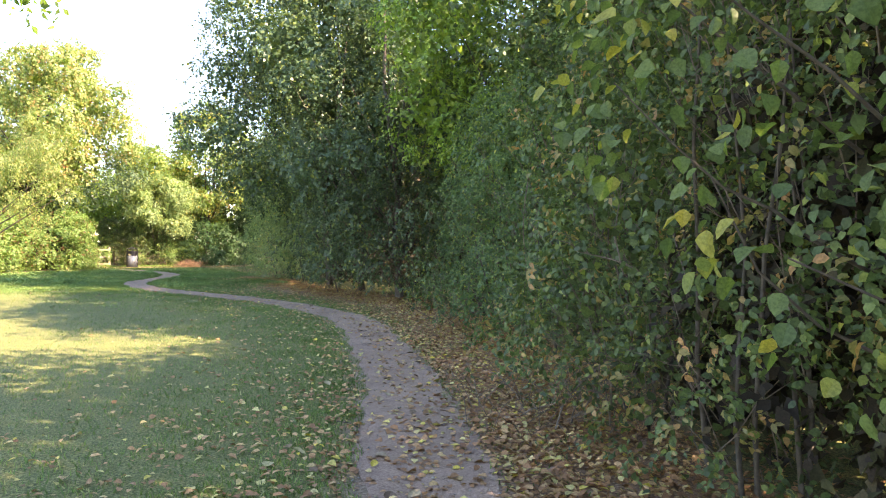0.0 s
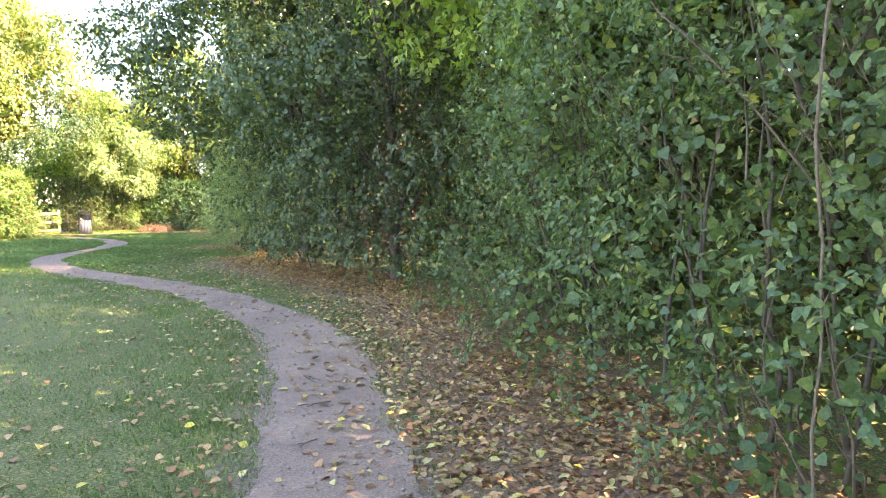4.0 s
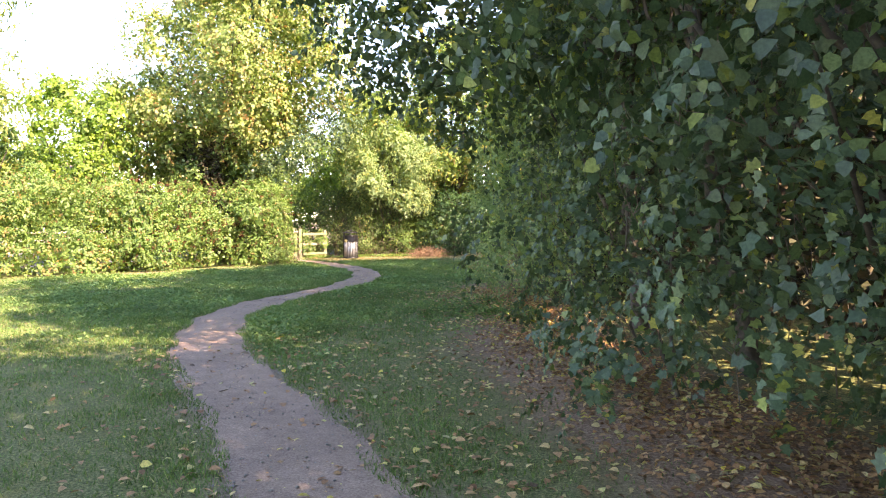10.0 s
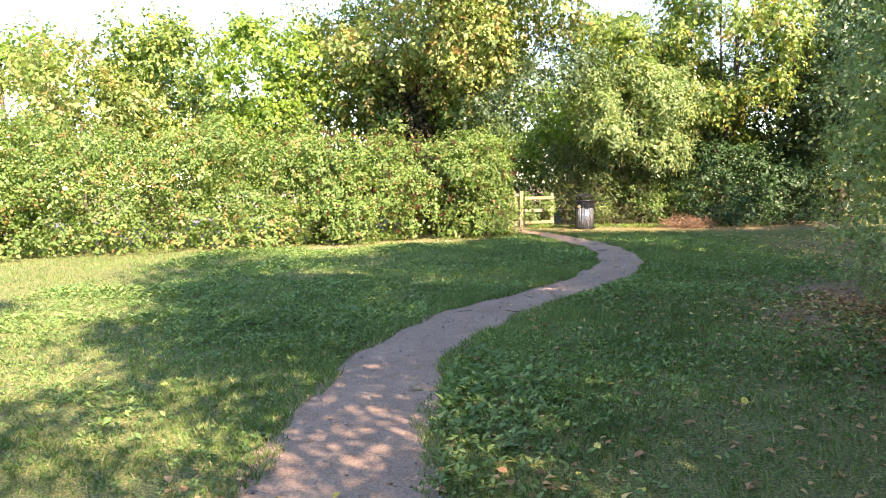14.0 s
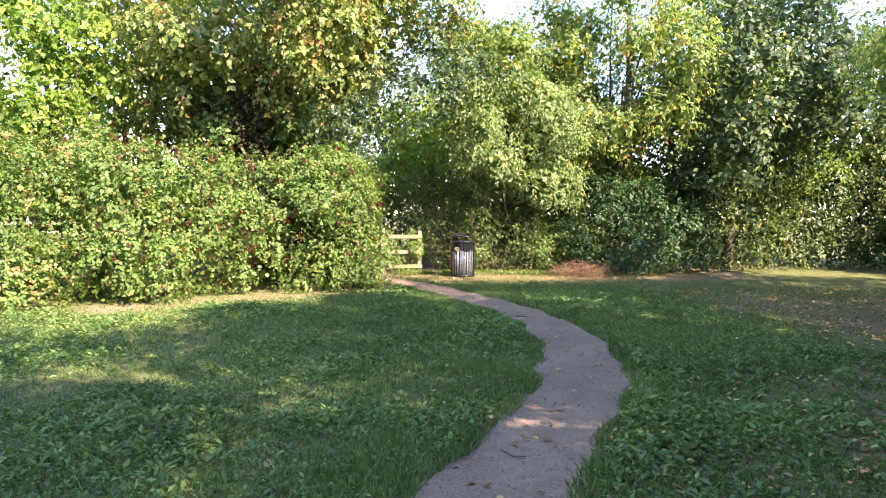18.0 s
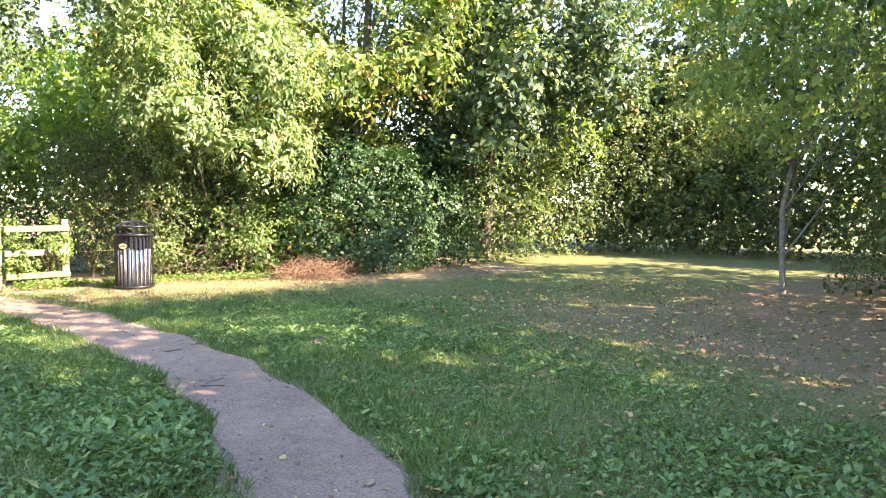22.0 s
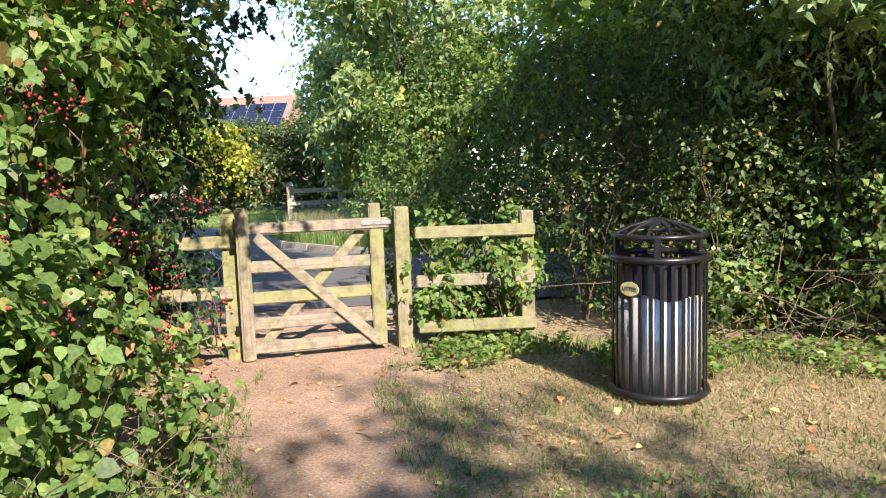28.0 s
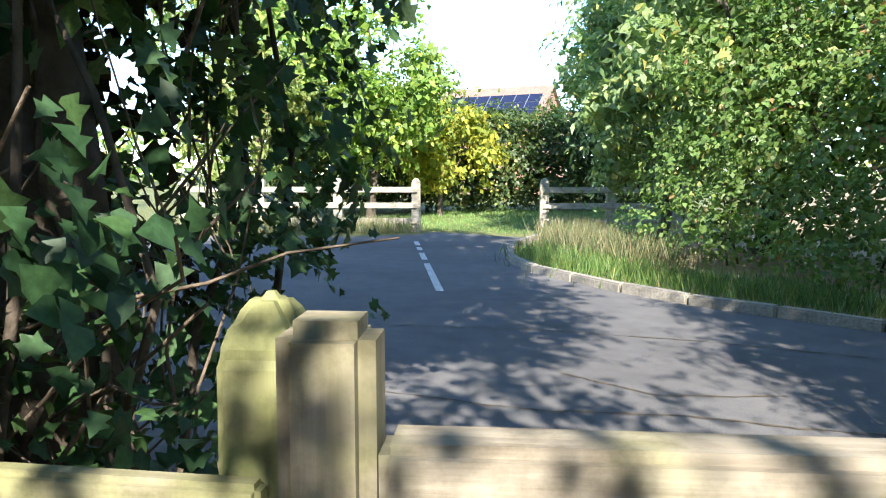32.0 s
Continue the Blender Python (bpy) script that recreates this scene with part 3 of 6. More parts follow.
class Chart:
    """Distance from a line, and the side of it, on a fine grid over the place."""

    def __init__(self, line, step=0.14, box=(-18.0, -50.0, 16.0, 8.0)):
        self.box, self.step = box, step
        gx, gy = np.arange(box[0], box[2], step), np.arange(box[1], box[3], step)
        X, Y = np.meshgrid(gx, gy)
        p = np.stack([X.ravel(), Y.ravel()], 1).astype(np.float32)
        ln = np.asarray(line, np.float32)
        t = np.gradient(ln, axis=0)
        best, cr = np.full(len(p), 1e9, np.float32), np.zeros(len(p), np.float32)
        for (x, y), (tx, ty) in zip(ln, t):
            dx, dy = p[:, 0] - x, p[:, 1] - y
            d = dx * dx + dy * dy
            w = d < best
            best[w] = d[w]
            cr[w] = (tx * dy - ty * dx)[w]
        self.d, self.s = np.sqrt(best).reshape(X.shape), cr.reshape(X.shape)

    def at(self, p, grid):
        u = np.clip((p[:, 0] - self.box[0]) / self.step, 0, grid.shape[1] - 1.01)
        v = np.clip((p[:, 1] - self.box[1]) / self.step, 0, grid.shape[0] - 1.01)
        i, j = u.astype(int), v.astype(int)
        a, b = u - i, v - j
        return (grid[j, i] * (1 - a) + grid[j, i + 1] * a) * (1 - b) + (grid[j + 1, i] * (1 - a) + grid[j + 1, i + 1] * a) * b

    def dist(self, p):
        return self.at(p, self.d)

    def side(self, p):
        return self.at(p, self.s)


WAY_MAP, EDGE_MAP = Chart(WAY), Chart(EDGE)


def lush_at(p):
    """How thick the turf is: thin and trodden by the hedge, lush on the open lawn."""
    return np.clip((p[:, 1] + 17) / 5, 0, 1) * np.clip((5.8 - p[:, 0]) / 2, 0.2, 1)


def dry_strip(p):
    """Dry ground in front of the bank, from the gate to the lawn end, and at the bramble foot."""
    a = np.clip((p[:, 1] - 1.3 - 0.12 * np.abs(p[:, 0] - 1)) / 1.2, 0, 1) * (p[:, 0] > -2) * (p[:, 0] < 10)
    foot = np.array([-5.0, -1.9]) + np.clip(((p - (-5.0, -1.9)) @ np.array([0.84, 0.54])), 0, 4.6)[:, None] * np.array([0.84, 0.54])
    return np.maximum(a, np.clip(1.15 - np.linalg.norm(p - foot, axis=1) / 0.8, 0, 1))


def build_ground():
    xs = np.r_[-600, -300, -140, -70, -40, -28, np.arange(-20, 18.01, 0.5), 24, 34, 60, 140, 300, 600]
    ys = np.r_[-600, -300, -150, -90, -65, -55, np.arange(-48, 24.01, 0.5), 32, 50, 90, 160, 300, 600]
    X, Y = np.meshgrid(xs, ys)
    P = np.stack([X.ravel(), Y.ravel()], 1)
    dw, de = WAY_MAP.dist(P), EDGE_MAP.dist(P)
    z = np.array([noise.noise(Vector((x * 0.35, y * 0.35, 3))) for x, y in P]) * 0.02 * np.clip(dw - 1.3, 0, 1) - 0.004 * np.clip(1.6 - dw, 0, 1)
    z[P[:, 1] > 4.0] = -0.012
    V = np.c_[P, z]
    nx = len(xs)
    i, j = np.meshgrid(np.arange(len(ys) - 1), np.arange(nx - 1), indexing="ij")
    F = np.stack([i * nx + j, i * nx + j + 1, (i + 1) * nx + j + 1, (i + 1) * nx + j], -1).reshape(-1, 4)
    me = np_mesh("ground", V, F, M_GROUND)
    at = me.color_attributes.new("wear", "FLOAT_COLOR", "POINT")
    litter = np.clip(1.25 - de / 1.25, 0, 1) * np.where(P[:, 1] > -9, 0.5, 1)
    dry = np.maximum(np.clip(0.75 - (dw - 0.45) / 0.4, 0, 0.6), np.clip(0.95 - np.hypot(P[:, 0] - 1.9, (P[:, 1] - 2.6) * 1.3) / 2.6, 0, 0.8))
    dry = np.maximum(dry, 0.13 - 0.13 * lush_at(P))
    litter = np.maximum(litter, 0.42 * np.clip((P[:, 0] - 4.2) / 1.5, 0, 1) * np.clip(1.6 - np.abs(P[:, 1] + 4.2) / 3.2, 0, 1))
    dry = np.maximum(dry, 0.9 * np.clip(P[:, 1] - 0.6, 0, 1) * np.clip(0.4 - P[:, 0], 0, 1) * (P[:, 0] > -4))
    dry = np.maximum(dry, 0.8 * dry_strip(P))
    soil = np.maximum(np.clip(0.9 - (dw - 0.3) / 0.35, 0, 0.6), np.clip(1.1 - np.hypot(P[:, 0] + 0.35, (P[:, 1] - 2.9) * 0.75) / 1.5, 0, 0.95))
    at.data.foreach_set("color", np.c_[litter, dry, soil, dry * 0 + 1].astype(np.float32).ravel())
    return tagged(new("ground", smooth(me)), "worn meadow turf with bare earth and leaf litter", "ground", kind="structure")


def ribbon(name, line, half, mat, z, cols=11, ragged=0.08, seed=1, dish=0.012):
    rng = np.random.default_rng(seed)
    t = unit(np.gradient(line, axis=0))
    s = np.stack([-t[:, 1], t[:, 0]], 1)
    m = len(line)
    half = np.broadcast_to(half, m)
    fine = np.array([1, 2, 1]) / 4 * ragged * 0.6
    jl = np.convolve(rng.normal(0, 1, m), fine, "same") + np.convolve(rng.normal(0, 1, m + 24), np.hanning(13) / 3.6, "same")[12:-12] * ragged
    jr = np.convolve(rng.normal(0, 1, m), fine, "same") + np.convolve(rng.normal(0, 1, m + 24), np.hanning(13) / 3.6, "same")[12:-12] * ragged
    u = np.linspace(-1, 1, cols)
    w = np.where(u[None] < 0, (half + jl)[:, None], (half + jr)[:, None]) * u[None]
    V = np.zeros((m, cols, 3))
    V[:, :, :2] = line[:, None] + s[:, None] * w[:, :, None]
    V[:, :, 2] = z + dish * (np.abs(u)[None] ** 2 - 1) * 0.5
    i, j = np.meshgrid(np.arange(m - 1), np.arange(cols - 1), indexing="ij")
    F = np.stack([i * cols + j, i * cols + j + 1, (i + 1) * cols + j + 1, (i + 1) * cols + j], -1).reshape(-1, 4)
    return new(name, smooth(np_mesh(name, V.reshape(-1, 3), F[:, ::-1], mat)))


build_ground()
half = np.interp(WAY[:, 1], [-40, -30, -20, -12, -9, -5, 0.0, 1.3, 2.5, 4, 7], [0.47, 0.45, 0.5, 0.48, 0.42, 0.4, 0.46, 0.54, 0.72, 0.85, 1.2])
tagged(ribbon("footpath", WAY, half, M_PATH, 0.005, 13, 0.055, dish=0.004), "trodden gravel and earth footpath winding over grass", "path", kind="structure")

# road beyond the gate, its kerb and verge
KERB = [(-6.6, 17.6), (-6.3, 15.8), (-5.7, 14.2), (-4.9, 12.95), (-3.8, 12.1), (-2.55, 11.35), (-1.2, 10.9), (0.3, 10.45), (3.0, 9.7), (5.0, 9.2)]
kerb_line = curve(KERB, 0.1)


def build_road():
    bm = bmesh.new()
    rim = [Vector((x, y, 0.0)) for x, y in kerb_line[::4]]
    near = [Vector((5.0, 8.6, 0)), Vector((3.2, 7.6, 0)), Vector((-1.0, 6.5, 0)), Vector((-2.8, 6.0, 0)), Vector((-9, 2.6, 0)), Vector((-22, -4.0, 0)), Vector((-30, 4, 0)), Vector((-19, 11.2, 0)), Vector((-10.4, 15.9, 0)), Vector((-9.3, 17.2, 0)), Vector((-9.3, 18.0, 0))]
    f = bm.faces.new([bm.verts.new(v) for v in rim + near])
    bmesh.ops.triangulate(bm, faces=[f])
    bmesh.ops.recalc_face_normals(bm, faces=bm.faces)
    ob = part("road", bm, M_ROAD)
    ob.location.z = 0.012
    return tagged(ob, "grey asphalt lane dappled with tree shade", "road", kind="structure")


build_road()


def road_cracks():
    """Dark, crooked cracks across the asphalt."""
    rng = np.random.default_rng(161)
    t = tagged(new("road_crack"), "dark crooked cracks in the asphalt", "crack", kind="structure")
    for pts in (((-4.6, 8.8), (-3.5, 9.2), (-2.1, 9.5), (-0.6, 9.65), (1.5, 9.8)), ((-3.5, 7.2), (-2.3, 7.35), (-1.4, 7.7), (-0.2, 8.0)), ((-2.6, 8.15), (-1.9, 8.0), (-1.2, 8.4))):
        line = polyline(pts, 0.05)
        line = line + np.cumsum(rng.normal(0, 0.006, line.shape), 0)
        w = 0.012 * rng.uniform(0.3, 1.3, len(line))
        d = unit(np.gradient(line, axis=0))
        nrm = np.stack([-d[:, 1], d[:, 0]], 1) * w[:, None]
        m = len(line)
        V = np.c_[np.concatenate([line - nrm, line + nrm]), np.full(2 * m, 0.0165)]
        i = np.arange(m - 1)
        link_part("crack", np_mesh("crack", V, np.stack([i, i + 1, i + 1 + m, i + m], 1), M_BARK), t)


road_cracks()


def kerb_stone_mesh(length):
    bm = box(bmesh.new(), -length / 2, -0.065, -0.1, length / 2, 0.065, 0.11, 0.018)
    me = bpy.data.meshes.new("kerb_stone")
    bm.to_mesh(me)
    bm.free()
    me.materials.append(M_KERB)
    return me


kerb = tagged(new("kerb"), "worn pale concrete kerb stones along the lane", "kerb", kind="structure")
stone = kerb_stone_mesh(0.885)
ks = polyline(kerb_line, 0.9)
rk = random.Random(4)
for a, b in zip(ks[:-1], ks[1:]):
    o = link_part("kerb_stone", stone, kerb)
    o.matrix_world = pose((a[0] + b[0]) / 2, (a[1] + b[1]) / 2, 0.006 + rk.uniform(-0.008, 0.008), rk.uniform(-2, 2), rk.uniform(-0.6, 0.6), math.degrees(math.atan2(b[1] - a[1], b[0] - a[0])))

lines = tagged(new("road_marking"), "worn broken white line on the asphalt", "road marking", kind="structure")
for u0, u1 in ((0.0, 0.42), (0.5, 0.66), (0.74, 0.82), (0.88, 1.0)):
    a, b = np.array((-5.0, 10.7)), np.array((-8.4, 15.7))
    p, q = a + (b - a) * u0, a + (b - a) * u1
    d = q - p
    bm = box(bmesh.new(), 0, -0.045, 0, float(np.linalg.norm(d)), 0.045, 0.004, 0)
    o = part("line_dash", bm, M_LINE, lines)
    o.matrix_world = pose(p[0], p[1], 0.014, 0, 0, math.degrees(math.atan2(d[1], d[0])))

# ---- hedge on the sunny side of the path: shrubs one by one ----
R_IN = (0.85, -0.52)
hz, hzb = shrub("hazel_bush", "tall hazel bush with broad green and yellowing leaves", [(-9.2, -44.4), (-7.0, -40.6), (-5.35, -37.7)], R_IN, 5.4, 0.072, 15000, M_HAZEL, 11, gaps=0.12, twigs=110, low=1.5, k=6, core=0.12, r=0.8, depth=2.2, lean=-0.1, slim=0.72, stems=12, overhang=0.1, mat2=M_GOLD)
hz2, hzb2 = shrub("hazel_bush", "hazel bush with broad leaves in deep shade beside the path", [(-5.3, -37.5), (-4.3, -35.5)], R_IN, 5.0, 0.05, 19000, M_HAZEL, 12, mat2=M_RUST, gaps=0.1, twigs=110, low=1.1, k=6, core=0.12, r=0.75, depth=2.2, lean=0.1, slim=0.72, stems=9)
shrub("blackthorn_shrub", "dense dark green blackthorn shrub with brown twigs", [(-4.2, -35.2), (-3.0, -33.6), (-2.1, -32.3)], R_IN, 4.8, 0.049, 26500, M_SHADE, 13, low=0.1, mat2=M_RUST, r=0.65, depth=2.0, stems=14, k=6, core=0.15, twigs=140)
shrub("privet_shrub", "dense privet shrub with small fresh green leaves", [(-1.9, -32.0), (-0.9, -30.1), (-0.2, -28.8)], R_IN, 4.2, 0.05, 23500, M_PRIVET, 14, low=0.0, r=0.55, depth=2.0, stems=10, slim=0.5, k=6, core=0.15, twigs=120)
shrub("dogwood_shrub", "leafy dogwood shrub with grey green leaves", [(0.0, -28.3), (0.7, -27.0), (1.3, -25.7), (1.75, -24.6)], (0.9, -0.44), 3.6, 0.052, 25000, M_PRIVET, 15, low=0.05, r=0.6, depth=1.9, stems=12, k=6, core=0.2, twigs=180, gaps=-0.3)
tree("elm_tree", "elm tree with yellow-green leaves above the shrubs", 1.4, -30.6, 10.0, 2.8, 2.4, 0.09, 34000, M_HAZEL, 21, 0.11, 0.6, 36)
tree("elm_tree", "elm tree with brown and green leaves above the shrubs", -1.9, -36.2, 8.2, 2.6, 2.6, 0.085, 18000, M_HAZEL, 22, 0.11, 0.6, 24, mat2=M_RUST)
tree("elm_tree", "young elm with bright leaves behind the dogwood", 3.5, -26.0, 10.4, 2.9, 2.2, 0.1, 44000, M_FRESH, 23, 0.1, 0.6, 36)
# Two mostly hidden trees, added to block sun from the left lawn.
tree("sycamore_tree", "tall sycamore added behind the hedge to shade the lawn", 4.3, -31.8, 12.6, 3.4, 3.0, 0.17, 16000, M_SHADE, 44, 0.18, 0.7, 34, sub=0.28)
tree("sycamore_tree", "tall sycamore added behind the maples to shade the lawn", 6.2, -27.6, 12.4, 3.5, 3.0, 0.17, 17000, M_SHADE, 45, 0.18, 0.7, 34, sub=0.28)
tree("field_maple", "spreading field maple with dark lobed leaves sweeping low", 2.95, -21.6, 10.4, 3.2, 0.6, 0.055, 46000, M_MAPLE, 24, 0.1, 0.9, 46, (-0.1, 0.6), droop=0.45, sub=0.27, core=0.2, limbs_n=16, rad2=1.25, k=6)
shrub("maple_skirt", "low sweeping maple boughs over brown leaf litter", [(1.9, -24.2), (1.55, -22.6), (1.45, -20.6), (1.7, -18.4), (2.2, -16.6)], (1, 0.05), 2.7, 0.06, 15000, M_MAPLE, 30, twigs=90, r=0.6, depth=1.4, slim=0.95, stems=4, k=10, core=0.12, low=0.45, zlow=0.4, overhang=0.2, droop=0.45, jag=0.32, category="maple boughs", lean=0.0)
tree("field_maple", "field maple with leafy branches reaching over the grass", 4.0, -15.4, 12.2, 3.6, 2.0, 0.08, 60000, M_MAPLE, 25, 0.1, 0.7, 54, (-1.6, 0.3), droop=0.4, sub=0.28, core=0.3, limbs_n=14, shift=(-0.3, 0.0), extra=[(-0.2, -15.3, 4.6, 0.9, 0.9, 0.6), (0.7, -15.6, 4.0, 0.9, 0.9, 0.6), (1.5, -15.0, 3.4, 0.9, 0.9, 0.6), (0.4, -16.6, 5.0, 1.0, 1.0, 0.7), (0.45, -16.1, 3.5, 0.8, 0.8, 0.5), (1.0, -15.5, 3.3, 0.8, 0.8, 0.5), (1.4, -16.6, 3.1, 0.8, 0.8, 0.5), (0.0, -16.4, 4.4, 0.8, 0.8, 0.6), (-0.5, -15.0, 5.2, 0.9, 0.9, 0.6), (0.9, -17.4, 3.9, 0.9, 0.9, 0.6)])
tree("field_maple", "field maple filling the hedge between its neighbours", 3.6, -18.4, 10.8, 3.0, 2.8, 0.1, 50000, M_MAPLE, 63, 0.09, 0.7, 48, (-0.4, 0.2), droop=0.4, sub=0.28, core=0.3)
tree("ash_tree", "tall ash tree with drooping dark green sprays", 5.4, -11.8, 10.4, 3.2, 2.2, 0.1, 42000, M_ASH, 26, 0.14, 0.36, 40, (-0.2, 0.3), droop=0.5, sub=0.28, core=0.35, limbs_n=14)
tree("sycamore_tree", "sycamore rising behind the ash", 7.4, -14.0, 10.5, 3.2, 2.0, 0.16, 15000, M_SHADE, 48, 0.16, 0.7, 40, sub=0.28, core=0.3)
shrub("willow_shrub", "grey green willow shrub spilling onto the grass", [(3.0, -13.2), (2.95, -11.0), (3.1, -8.9)], (1, 0.1), 3.6, 0.07, 26000, M_WILLOW, 27, r=0.7, depth=2.0, slim=0.32, stems=10)
tree("ash_tree", "young ash tree with fine leaflets at the lawn edge", 10.1, -2.2, 7.4, 2.5, 1.7, 0.08, 34000, M_ASH, 28, 0.045, 0.34, 38, (-0.2, -0.5), droop=0.55, sub=0.27, barkm=M_BARKPALE)
tree("oak_tree", "broad oak shading the corner of the lawn", 8.8, -9.4, 11.5, 3.9, 2.5, 0.12, 36000, M_MAPLE, 43, 0.16, 0.6, 44, sub=0.28)
tree("oak_tree", "oak leaning over the lawn corner", 10.2, -6.4, 8.8, 2.9, 2.0, 0.12, 20000, M_MAPLE, 46, 0.14, 0.6, 36, sub=0.28)
tree("oak_tree", "oak standing behind the shaded lawn end", 14.2, -4.2, 9.0, 3.2, 1.5, 0.14, 16000, M_MAPLE, 47, 0.15, 0.6, 36, sub=0.28)
shrub("thorn_shrub", "dark thorn shrub at the shaded lawn edge", [(6.9, -7.2), (9.3, -4.0), (10.8, -2.9), (13.5, -1.6)], (0.75, -0.65), 3.2, 0.07, 19000, M_SHADE, 29, low=-0.1, r=0.75, depth=2.0, stems=10)

# ---- far side of the lawn ----
BACK_IN = (0.1, 1.0)
shrub("thorn_shrub", "dark thorn shrub under tall trees at the lawn end", [(9.2, 4.9), (11.5, 5.6), (13.8, 5.6), (15.6, 3.6), (17.0, 0.5)], (0.5, 0.85), 3.4, 0.085, 22000, M_SHADE, 31, low=-0.2, r=0.9, depth=2.2, stems=12, group="shrubs round the lawn", mat2=M_FRESH)
shrub("ivy_thicket", "thicket smothered in dark glossy ivy", [(5.3, 4.1), (6.4, 3.6), (7.6, 4.2), (9.0, 4.8)], BACK_IN, 2.6, 0.075, 18000, M_IVY, 32, low=0.0, r=0.65, depth=1.6, slim=0.9, stems=8, group="shrubs round the lawn")
shrub("bramble_bank", "sunlit bramble bank with a dead brown patch", [(2.4, 4.9), (3.6, 4.7), (5.2, 4.2)], BACK_IN, 1.5, 0.07, 12000, M_BRAMBLE, 33, r=0.5, depth=1.3, slim=0.8, stems=8, group="shrubs round the lawn")
shrub("elder_thicket", "twiggy thicket in shade behind the litter bin", [(1.15, 5.15), (1.9, 4.95), (3.0, 4.75), (4.2, 4.5)], BACK_IN, 2.7, 0.046, 25000, M_SHADE, 34, r=0.55, depth=1.8, stems=40, low=0.1, twigs=170, gaps=-0.25, core=0.35, group="shrubs round the lawn")
pop, _ = tree("poplar_tree", "tall broad ivy-stemmed tree with pale yellow-green leaves beside the gate", -2.85, 4.75, 12.5, 4.5, 2.7, 0.108, 92000, M_POPLAR, 35, 0.2, 0.75, 66, (0.9, -0.3), sub=0.24, limbs_n=16, core=0.1, mat2=M_RUST)
BOUGH = [(-1.5, 2.9, 3.5, 0.9, 0.85, 0.65), (-0.7, 2.6, 3.7, 1.0, 0.9, 0.7), (0.2, 2.0, 4.3, 1.0, 0.9, 0.7), (1.1, 2.4, 5.0, 1.0, 1.0, 0.8), (-2.7, 5.2, 2.6, 0.9, 0.8, 0.8), (-3.3, 5.6, 3.2, 1.0, 0.9, 0.8), (-2.3, 5.0, 3.3, 0.8, 0.8, 0.7)]
rp = np.random.default_rng(64)
v, f = foliage(BOUGH, 9000, 0.075, rp, 9, 0.95, 2.0, None, 0.35, core=0.08, k=10, gaps=-0.05)
link_part("low_bough", np_mesh("low_bough", local(v, pop), f, M_MAPLE), pop, "low bough of dark lobed leaves")
for c in BOUGH:
    v, f = tubes([[(q, 0.03 * (1 - 0.12 * j)) for j, q in enumerate(wander((-2.7, 4.6, 3.0 + 0.2 * c[2]), c[:3], 7, 0.06, rp, -0.1))]], 6)
    link_part("limb", smooth(np_mesh("limb", local(v, pop), f, M_BARK)), pop)
tree("willow_tree", "silvery willow with drooping narrow leaves", 3.4, 5.8, 5.6, 1.95, 1.6, 0.095, 36000, M_WILLOW, 36, 0.08, 0.3, 36, (0.0, -0.2), droop=0.5, sub=0.3, shift=(0.0, -0.7))
tree("willow_tree", "grey green willow rising behind the gate fence", 3.2, 6.9, 8.4, 2.5, 2.8, 0.095, 32000, M_ASH, 37, 0.12, 0.45, 40, (-0.1, -0.4), droop=0.4, sub=0.28)
tree("ash_tree", "tall ash with bright clustered leaflets", 6.2, 5.8, 10.8, 2.9, 0.8, 0.115, 46000, M_ASH, 38, 0.15, 0.4, 54, (0, -0.6), droop=0.4, sub=0.27, mat2=M_RUST)
tree("oak_tree", "broad dark oak with an open spreading crown", 10.4, 6.4, 8.8, 3.5, 0.5, 0.13, 38000, M_MAPLE, 39, 0.17, 0.6, 44, (0, -0.4), sub=0.25)
tree("ash_tree", "ash tree with autumn-tinted sprays", 13.6, 9.2, 8.0, 3.2, 1.6, 0.14, 26000, M_FRESH, 40, 0.15, 0.45, 40, sub=0.25, mat2=M_GOLD)
tree("hawthorn_tree", "yellowing hawthorn beyond the lawn end", 18.5, 6.5, 6.2, 3.0, 0.8, 0.14, 22000, M_POPLAR, 41, 0.14, 0.6, 36, sub=0.27, mat2=M_RUST)
tree("hawthorn_tree", "dark hawthorn at the end of the lawn", 18.5, -1.5, 4.8, 2.8, 0.6, 0.13, 18000, M_SHADE, 42, 0.14, 0.6, 34, sub=0.28)

# bramble bank along the lawn, in three lengths
BR = [(-17.0, -7.4), (-14, -6.0), (-11.3, -4.6), (-8.2, -2.9), (-5.0, -1.5), (-3.2, -0.3), (-1.6, 0.75), (-1.65, 1.75), (-1.9, 3.1)]
brm, bb = shrub("bramble_bank", "tall sunlit bramble bank with red and black berries", BR[4:6] + [(-1.6, 0.4), (-0.75, 0.75)], (-0.45, 0.9), 2.4, 0.066, 30000, M_BRAMBLE, 51, core=0.22, gaps=-0.04, twigs=70, r=0.5, depth=1.3, k=6, jag=0.25, slim=0.85, stems=16, lean=0.35, low=0.15, group="bramble bank", category="bramble")
bre, bbe = shrub("bramble_bank", "bramble bank end beside the path, full of red berries", [(-0.72, 0.75), (-0.68, 1.1)], (-1, 0.12), 2.6, 0.055, 8500, M_BRAMBLE, 62, core=0.2, gaps=-0.1, twigs=22, r=0.42, depth=1.0, k=6, jag=0.16, slim=0.85, stems=10, lean=0.05, low=0.2, group="bramble bank", category="bramble")
